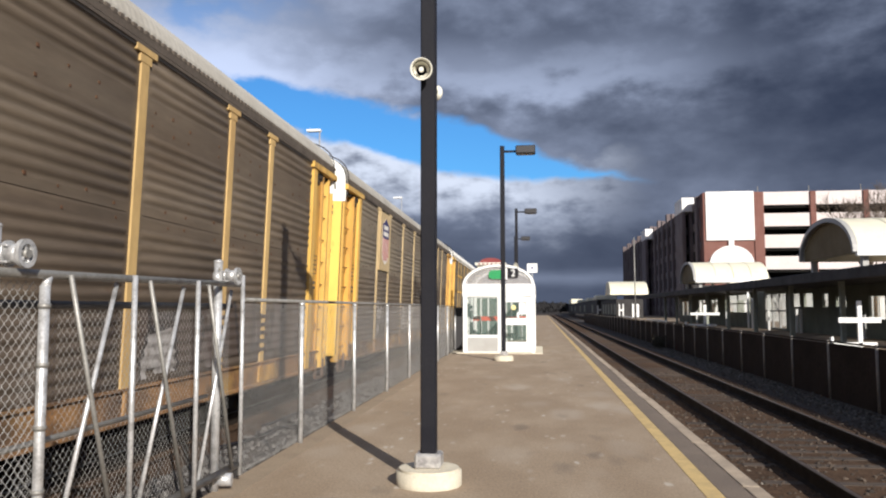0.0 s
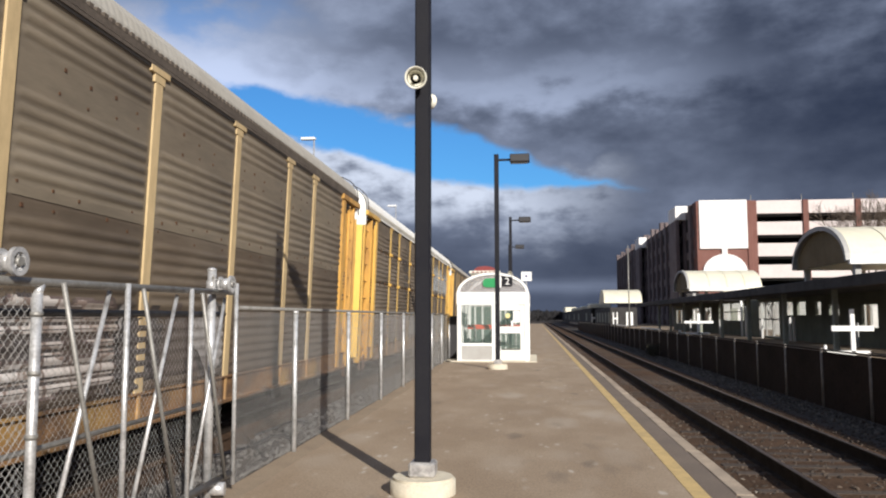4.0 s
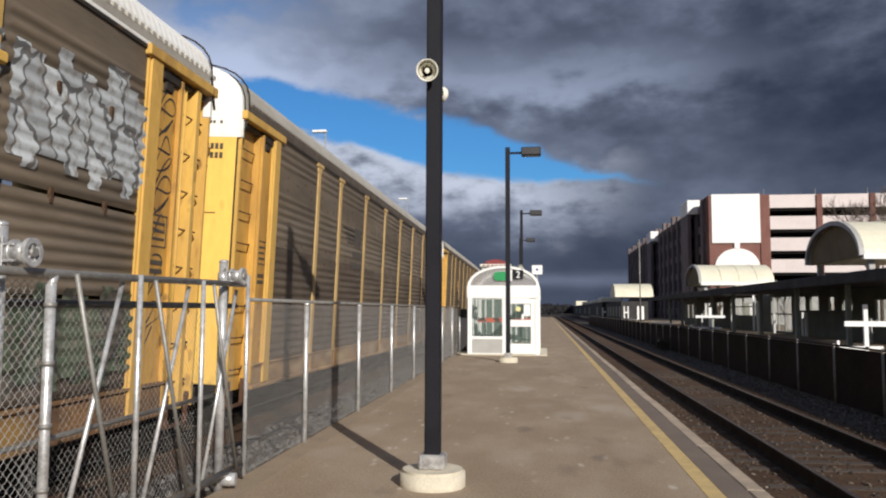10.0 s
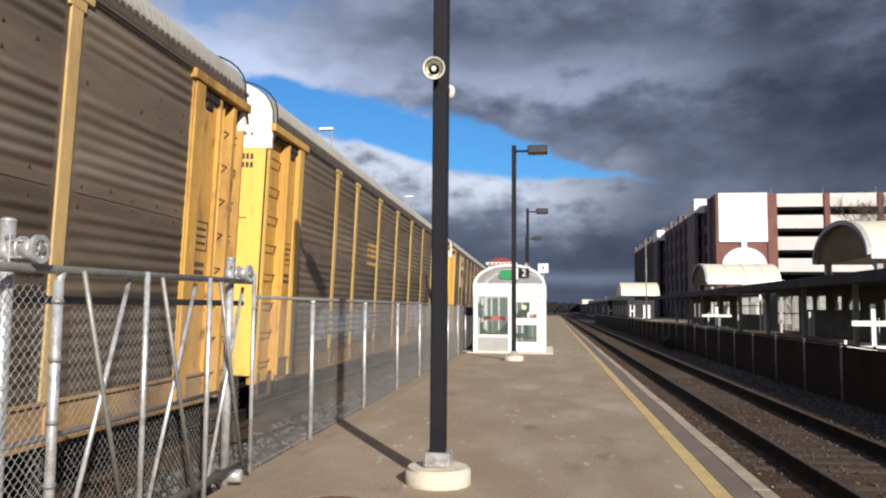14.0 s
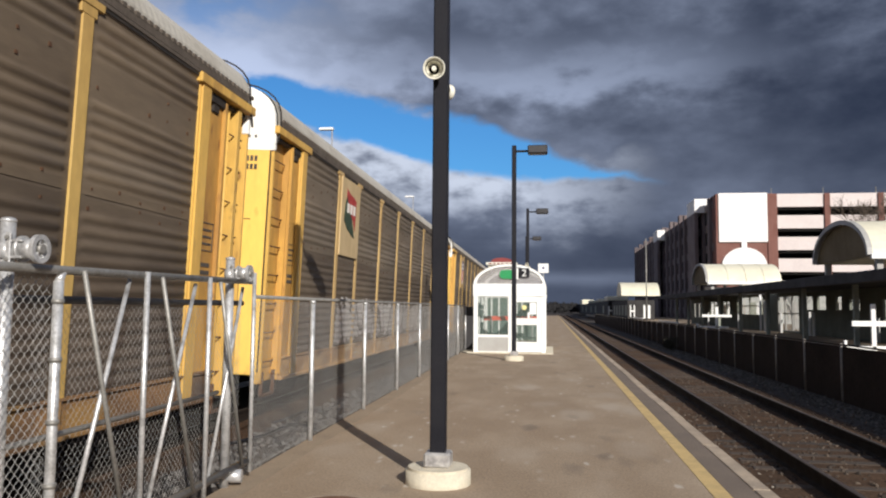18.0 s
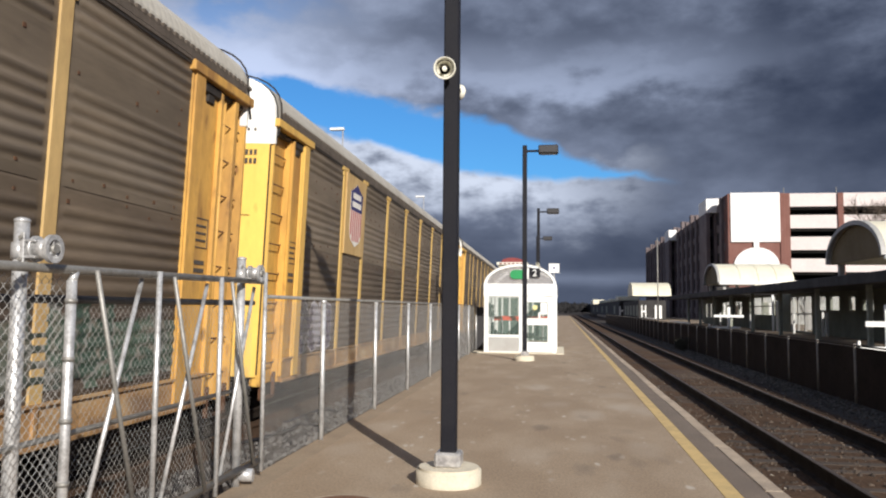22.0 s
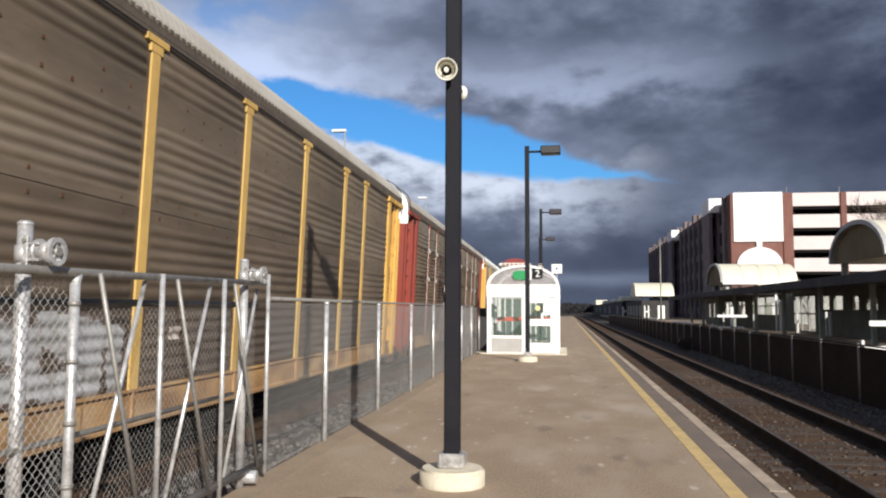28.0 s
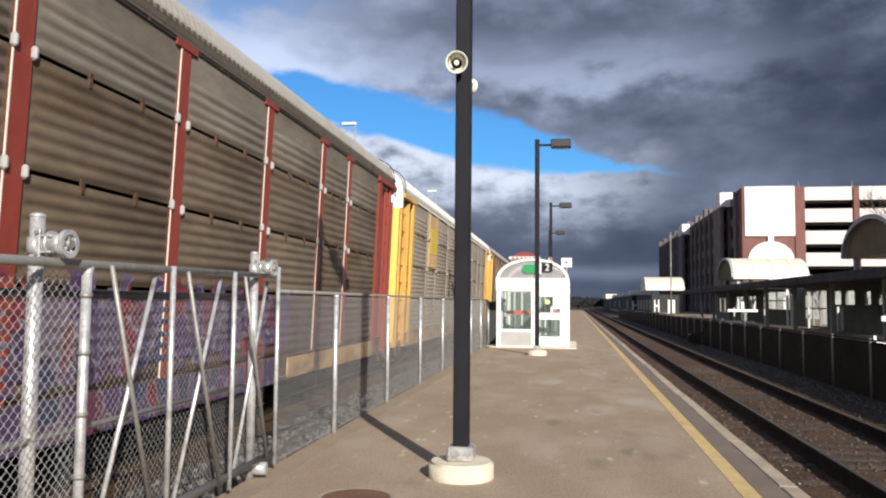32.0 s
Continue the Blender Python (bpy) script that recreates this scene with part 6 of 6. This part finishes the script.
# ---------------------------------------------------------------- parking garage behind
def garage():
    M["white_wall"] = mat("white_garage_panel", (0.80, 0.78, 0.76), 0.7, 0, 0.05, 0.3, (0.68, 0.66, 0.63), 0.4, 4, 0.05)
    M["band"] = mat("cream_garage_band", (0.62, 0.55, 0.53), 0.8, 0, 0.06, 0.3, (0.5, 0.44, 0.42), 0.4, 4, 0.05)
    M["brick"] = mat("red_brown_brick", (0.18, 0.078, 0.061), 0.85, 0, 0.15, 0.4, (0.115, 0.049, 0.041), 0.5, 6, 0.1)
    # the side away from the sun: its shade is put into a greyer brick colour
    M["shaded_brick"] = mat("shaded_grey_brick", (0.15, 0.118, 0.118), 0.85, 0, 0.15, 0.4, (0.08, 0.06, 0.06), 0.5, 6, 0.1)
    X, Y, T = 26.0, 127.0, 20.1
    g = thing("parking_garage", pose(0, 0, 0), "large six-storey parking garage of brick piers and pale bands", "parking garage")
    # core, floor slabs and side openings: the shade indoors is put into their near-black
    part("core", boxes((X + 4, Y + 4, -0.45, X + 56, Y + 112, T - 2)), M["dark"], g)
    lev = 3.42
    for k in range(6):
        z = T - 2.1 - lev * k
        part("front_band", boxes((X + 8.5, Y - 0.2, z, X + 60, Y + 0.3, z + 2.1), bevel=0.03), M["band"], g)
        part("side_band", boxes((X - 0.2, Y + 1.0, z, X + 0.3, Y + 116, z + 1.25), bevel=0.03), M["shaded_brick"], g)
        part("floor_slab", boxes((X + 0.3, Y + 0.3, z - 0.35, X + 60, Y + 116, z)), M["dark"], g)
    for k in range(6):
        x = X + 8.45 + 7.9 * k
        part("front_pier", boxes((x, Y - 0.5, -0.45, x + 0.85, Y + 0.4, T), bevel=0.04), M["brick"], g)
    for k in range(20):
        y = Y + 2 + 5.9 * k
        part("side_pier", boxes((X - 0.6, y, -0.45, X + 0.4, y + 1.6, T + (0.5 if k % 2 else -0.2)), bevel=0.04), M["shaded_brick"], g)
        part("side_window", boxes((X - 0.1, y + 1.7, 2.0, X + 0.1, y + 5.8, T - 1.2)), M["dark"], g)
    tower = part("stair_tower", boxes((X + 0.3, Y - 0.9, 12.4, X + 7.7, Y + 6, T + 0.1), bevel=0.04), M["white_wall"], g, "white stair tower")
    part("tower_pier", boxes((X - 0.1, Y - 0.7, -0.45, X + 0.28, Y + 6, T), (X + 7.72, Y - 0.8, -0.45, X + 8.45, Y + 6, T), bevel=0.04), M["brick"], tower)
    part("tower_base", boxes((X + 0.28, Y - 0.6, -0.45, X + 7.72, Y + 5, 12.38)), M["brick"], tower)
    bm = bmesh.new()
    prism(bm, [(X + 4.1 + 3.4 * math.cos(math.pi * i / 20), 8.6 + 2.95 * math.sin(math.pi * i / 20)) for i in range(21)], 1, Y - 0.95, Y - 0.6)
    box(bm, X + 3.7, Y - 0.95, 11.4, X + 4.5, Y - 0.6, 12.4)
    part("arched_panel", bm, M["white_wall"], tower, "white half-round panel")
    for y, z in ((Y + 7.5, T + 0.4), (Y + 54, T - 0.2)):
        part("stair_head", boxes((X - 1.9, y, z - 2.4, X + 0.3, y + 7, z), bevel=0.04), M["white_wall"], g)
        part("stair_shaft", boxes((X - 1.9, y + 0.1, -0.45, X - 1.3, y + 7, z - 2.4), bevel=0.04), M["shaded_brick"], g)
    for k in range(5):
        part("roof_lamp", tubes(((X + 14 + 9 * k, Y + 20, T - 1), (X + 14 + 9 * k, Y + 20, T + 4), 0.08), n=6), M["galv_dull"], g)


garage()


# ---------------------------------------------------------------- far things
def shrub(x, y, r, seed):
    """A low dark bush: a clump of short stems with many small leaves."""
    rnd = random.Random(seed)
    leaf = M.setdefault("shrub_leaf", mat("dark_shrub_leaf", (0.035, 0.032, 0.02), 0.9, 0, 0.3, 6, None, 0.4, 20, 0))
    s = thing("shrub", pose(x, y, -0.44), "small dark shrub at the foot of the track fence", "shrub", "shrubs by the fence")
    bm = bmesh.new()
    for k in range(9):
        a = rnd.uniform(0, 6.28)
        tube(bm, (0, 0, 0), (0.6 * r * math.cos(a), 0.6 * r * math.sin(a), r * rnd.uniform(0.8, 1.5)), 0.012, 5, 0.005)
    part("stems", bm, leaf, s)
    bm = bmesh.new()
    for k in range(420):
        a, h, q = rnd.uniform(0, 6.28), rnd.uniform(0.15, 1.6) * r, r * rnd.uniform(0.1, 0.9)
        p = Vector((q * math.cos(a), q * math.sin(a), h))
        u = Vector((rnd.gauss(0, 1), rnd.gauss(0, 1), rnd.gauss(0, 1))).normalized() * 0.05
        w = Vector((rnd.gauss(0, 1), rnd.gauss(0, 1), rnd.gauss(0, 1))).normalized() * 0.03
        bm.faces.new([bm.verts.new(v) for v in (p - u, p + w, p + u, p - w)])
    part("foliage", bm, leaf, s, kind="stuff")


def bare_tree(x, y, height, seed):
    """A leafless tree: limbs that fork into ever thinner twigs."""
    rnd = random.Random(seed)
    tree = thing("bare_tree", pose(x, y, -0.45), "leafless brown tree beside the parking garage", "tree", "bare trees")
    bark = M.setdefault("bark", mat("grey_brown_bark", (0.11, 0.085, 0.065), 0.95, 0, 0.3, 2, None, 0.4, 12, 0.2))
    part("trunk", tubes(((0, 0, 0), (0.1, 0, height * 0.34), 0.24), n=10), bark, tree)

    def fork(bm, p, d, length, r, depth):
        q = p + d * length
        tube(bm, p, q, r, 5, r * 0.65)
        if depth == 0:
            return
        for k in range(3 if depth > 2 else 4):
            e = (d + Vector((rnd.gauss(0, 0.42), rnd.gauss(0, 0.42), rnd.uniform(-0.05, 0.35)))).normalized()
            fork(bm, p + d * length * rnd.uniform(0.55, 1.0), e, length * rnd.uniform(0.6, 0.8), r * 0.6, depth - 1)

    for k in range(4):
        bm = bmesh.new()
        a = 1.57 * k + rnd.uniform(-0.4, 0.4)
        fork(bm, Vector((0.1, 0, height * 0.32)), Vector((0.5 * math.cos(a), 0.5 * math.sin(a), 1.0)).normalized(), height * 0.24, 0.12, 4)
        part("limb", bm, bark, tree)


def far_things():
    M["far_tree"] = mat("far_bare_wood", (0.016, 0.015, 0.016), 1.0, 0, 0.3, 0.2, None, 0.4, 2, 0)
    M["tower_red"] = mat("red_tower_roof", (0.20, 0.03, 0.028), 0.6, 0, 0.1, 1, None, 0.3, 8, 0)
    for x, y in ((-17.2, 58.3), (-17.4, 95.6)):
        p = thing("parking_lamp", pose(x, y, -0.45), "tall pale parking lot lamp behind the train", "lamp post", "parking lamps")
        part("shaft", tubes(((0, 0, 0), (0, 0, 16.2), 0.06), n=8), M["galv"], p)
        part("lamp_head", boxes((-1.05, -0.2, 16.1, 0.1, 0.2, 16.3), bevel=0.03), M["white"], p)
    t = thing("far_tower", pose(-9.5, 150, -0.45), "distant building top with a red roof", "building")
    part("wall", boxes((-2.6, -2, 0, 2.6, 2, 10.4)), M["concrete"], t)
    dome = [(2.1 * math.cos(math.pi * i / 12), 10.95 + 0.95 * math.sin(math.pi * i / 12) ** 0.8) for i in range(13)]
    part("roof", prism(bmesh.new(), dome, 1, -1.5, 1.5), M["tower_red"], t, "dark red rounded roof")
    part("cornice", boxes((-3.0, -2.5, 10.4, 3.0, 2.5, 10.95), bevel=0.1), M["cream"], t)
    part("lettering", boxes(*[(-2.4 + 0.8 * i, -2.54, 10.56, -1.9 + 0.8 * i, -2.5, 10.8) for i in range(6)]), M["tower_red"], t, kind="stuff")
    sg = thing("platform_sign", pose(-0.37, 36.0, 0), "small white square sign on a thin pole", "sign")
    part("pole", tubes(((0, 0, 0), (0, 0, 3.33), 0.03), n=8), M["galv"], sg)
    part("board", boxes((-0.24, -0.03, 3.32, 0.24, 0.0, 3.75), bevel=0.01), M["white"], sg)
    part("mark", boxes((-0.05, -0.036, 3.5, 0.05, -0.03, 3.6)), M["logo_blue"], sg)
    p = thing("light_pole", pose(13.1, 110.0, 0), "thin pale pole on the far platform", "pole")
    part("shaft", tubes(((0, 0, -0.02), (0, 0, 11.6), 0.08), n=8), M["galv_dull"], p)
    shrub(6.15, 41.5, 0.42, 4)
    shrub(6.2, 43.0, 0.30, 6)
    bare_tree(39.6, 100.0, 19.5, 3)
    bare_tree(43.8, 108.0, 18.5, 8)
    # woods on the horizon: clumps of bare twigs
    rnd = random.Random(5)
    verts, faces = [], []
    for i in range(520):
        x, y = rnd.uniform(-40, 28), rnd.uniform(330, 420)
        h = rnd.uniform(2.0, 4.6)
        for k in range(9):
            cx, cz, r = x + rnd.gauss(0, 1.3), h * rnd.uniform(0.2, 1.0), rnd.uniform(0.3, 0.9)
            b = len(verts)
            a = rnd.uniform(0, 6.28)
            for j in range(3):
                verts.append((cx + r * math.cos(a + 2.1 * j), y + rnd.uniform(-1, 1), cz + r * 1.3 * math.sin(a + 2.1 * j)))
            faces.append((b, b + 1, b + 2))
    me = bpy.data.meshes.new("far_woods")
    me.from_pydata(verts, [], faces)
    me.materials.append(M["far_tree"])
    tagged(new("far_woods", me), "dark bare woods on the horizon", "woods", kind="stuff")


far_things()


# ---------------------------------------------------------------- loose stones
def stones(name, count, place, sizes, label, seed, material):
    """Broken stones, each a dented lump, joined into one sheet of stuff."""
    rnd = random.Random(seed)
    bm = bmesh.new()
    bmesh.ops.create_icosphere(bm, subdivisions=1, radius=1)
    base = [v.co.copy() for v in bm.verts]
    tris = [[v.index for v in f.verts] for f in bm.faces]
    bm.free()
    verts, faces = [], []
    for i in range(count):
        x, y, z = place(rnd)
        r = rnd.uniform(*sizes)
        rot = Euler((rnd.uniform(0, 6), rnd.uniform(0, 6), rnd.uniform(0, 6))).to_matrix()
        b = len(verts)
        k = Vector((rnd.uniform(0.6, 1.3), rnd.uniform(0.6, 1.3), rnd.uniform(0.5, 0.9)))
        for c in base:
            p = rot @ Vector([c[j] * k[j] * rnd.uniform(0.75, 1.15) for j in range(3)]) * r
            verts.append((x + p.x, y + p.y, z + p.z))
        faces += [[b + j for j in t] for t in tris]
    me = bpy.data.meshes.new(name)
    me.from_pydata(verts, [], faces)
    me.materials.append(material)
    tagged(new(name, me), label, "stones", kind="stuff")


def by_track(rnd):
    return rnd.uniform(2.1, 6.6), 3.0 + 24 * rnd.random() ** 1.6, RAIL_Z - 0.200


def by_kerb(rnd):
    return 2.03 + abs(rnd.gauss(0, 0.35)), 3.0 + 22 * rnd.random() ** 1.5, RAIL_Z - 0.21


def by_middle(rnd):
    return 6.15 + rnd.gauss(0, 0.22), 4.0 + 50 * rnd.random() ** 1.4, RAIL_Z - 0.19


def by_fence(rnd):
    y = 2.0 + 26 * rnd.random() ** 1.3
    return fence_at(y, -0.1) - 1.7 * rnd.random(), y, -0.44


def cable(points, label):
    """A slack black cable lying on the stones."""
    c = thing("cable", pose(0, 0, 0), label, "cable", "loose cables by the fence")
    cu = bpy.data.curves.new("cable", "CURVE")
    cu.dimensions, cu.bevel_depth, cu.bevel_resolution, cu.resolution_u = "3D", 0.026, 2, 8
    sp = cu.splines.new("NURBS")
    sp.points.add(len(points) - 1)
    for p, (x, y, z) in zip(sp.points, points):
        p.co = (x, y, z, 1)
    sp.use_endpoint_u, sp.order_u = True, 4
    tmp = bpy.data.objects.new("run", cu)
    scene.collection.objects.link(tmp)
    me = bpy.data.meshes.new_from_object(tmp)
    bpy.data.objects.remove(tmp)
    me.materials.clear()
    me.materials.append(M["black"])
    run = new("run", me)
    run.parent = c


cable([(-4.9, 11.2, -0.42), (-4.5, 11.7, -0.38), (-4.3, 12.3, -0.30), (-4.6, 13.0, -0.36), (-4.2, 13.2, -0.40), (-3.9, 12.6, -0.42), (-3.5, 12.1, -0.42)], "slack black cable lying on stones behind the fence")
cable([(-4.95, 13.4, -0.42), (-4.7, 14.0, -0.36), (-4.85, 14.8, -0.34), (-4.5, 15.2, -0.40), (-4.3, 14.6, -0.42)], "short black cable loop on stones behind the fence")


def island_mat(name, a, b):
    m = bpy.data.materials.new(name)
    m.use_nodes = True
    nt = m.node_tree
    g = nt.nodes.new("ShaderNodeNewGeometry")
    r = nt.nodes.new("ShaderNodeValToRGB")
    r.color_ramp.elements[0].color, r.color_ramp.elements[1].color = (*a, 1), (*b, 1)
    nt.links.new(g.outputs["Random Per Island"], r.inputs[0])
    bs = nt.nodes["Principled BSDF"]
    nt.links.new(r.outputs[0], bs.inputs["Base Color"])
    bs.inputs["Roughness"].default_value = 0.9
    return m


stones("ballast_stones", 5200, by_track, (0.018, 0.045), "broken brown ballast stones round the rails", 3, island_mat("ballast_bits", (0.022, 0.016, 0.012), (0.090, 0.066, 0.048)))
stones("kerb_rubble", 420, by_kerb, (0.012, 0.035), "pale rubble and litter below the platform edge", 4, island_mat("rubble_bits", (0.12, 0.09, 0.06), (0.55, 0.50, 0.42)))
stones("fence_rubble", 2600, by_middle, (0.02, 0.05), "grey rubble along the foot of the track fence", 9, island_mat("rubble_grey", (0.035, 0.032, 0.029), (0.15, 0.14, 0.125)))
stones("trackside_stones", 2400, by_fence, (0.02, 0.055), "grey stones between fence and train", 6, island_mat("grey_bits", (0.045, 0.042, 0.04), (0.15, 0.14, 0.13)))


def weeds():
    """Dry tufts that grow in the stones at the foot of the kerb."""
    rnd = random.Random(31)
    verts, faces = [], []
    for k in range(90):
        x, y, z = 2.06 + abs(rnd.gauss(0, 0.13)), 3.6 + 16 * rnd.random() ** 1.4, RAIL_Z - 0.22
        tall = rnd.uniform(0.05, 0.20)
        for i in range(14):
            a, lean = rnd.uniform(0, 6.283), rnd.uniform(0.1, 0.8)
            h, w = tall * rnd.uniform(0.5, 1.0), rnd.uniform(0.003, 0.008)
            dx, dy = math.cos(a), math.sin(a)
            b = len(verts)
            verts += [(x - dy * w, y + dx * w, z), (x + dy * w, y - dx * w, z), (x + dx * lean * h * 0.5 + dy * w, y + dy * lean * h * 0.5 - dx * w, z + h * 0.7), (x + dx * lean * h, y + dy * lean * h, z + h)]
            faces += [(b, b + 1, b + 2), (b, b + 2, b + 3)]
    me = bpy.data.meshes.new("dry_weeds")
    me.from_pydata(verts, [], faces)
    me.materials.append(mat("dry_weed", (0.26, 0.19, 0.10), 0.9, 0, 0.3, 4, (0.13, 0.11, 0.05), 0.8, 30, 0))
    tagged(new("dry_weeds", me), "dry brown weeds in the stones along the kerb", "weeds", kind="stuff")


weeds()


# ---------------------------------------------------------------- movement
def motions():
    turn, CANT = 0.96, 2.2     # the track leans towards the platform
    for k, car in enumerate(CARS):
        rows = []
        for i in range(33):
            y = k * PITCH - run_of_train(i)
            rows.append((i, pose(TRAIN_X + TRAIN_M * y - 4.0 * math.sin(radians(CANT)), y, 0, 0, CANT, turn)))
        walk(car, rows)


motions()
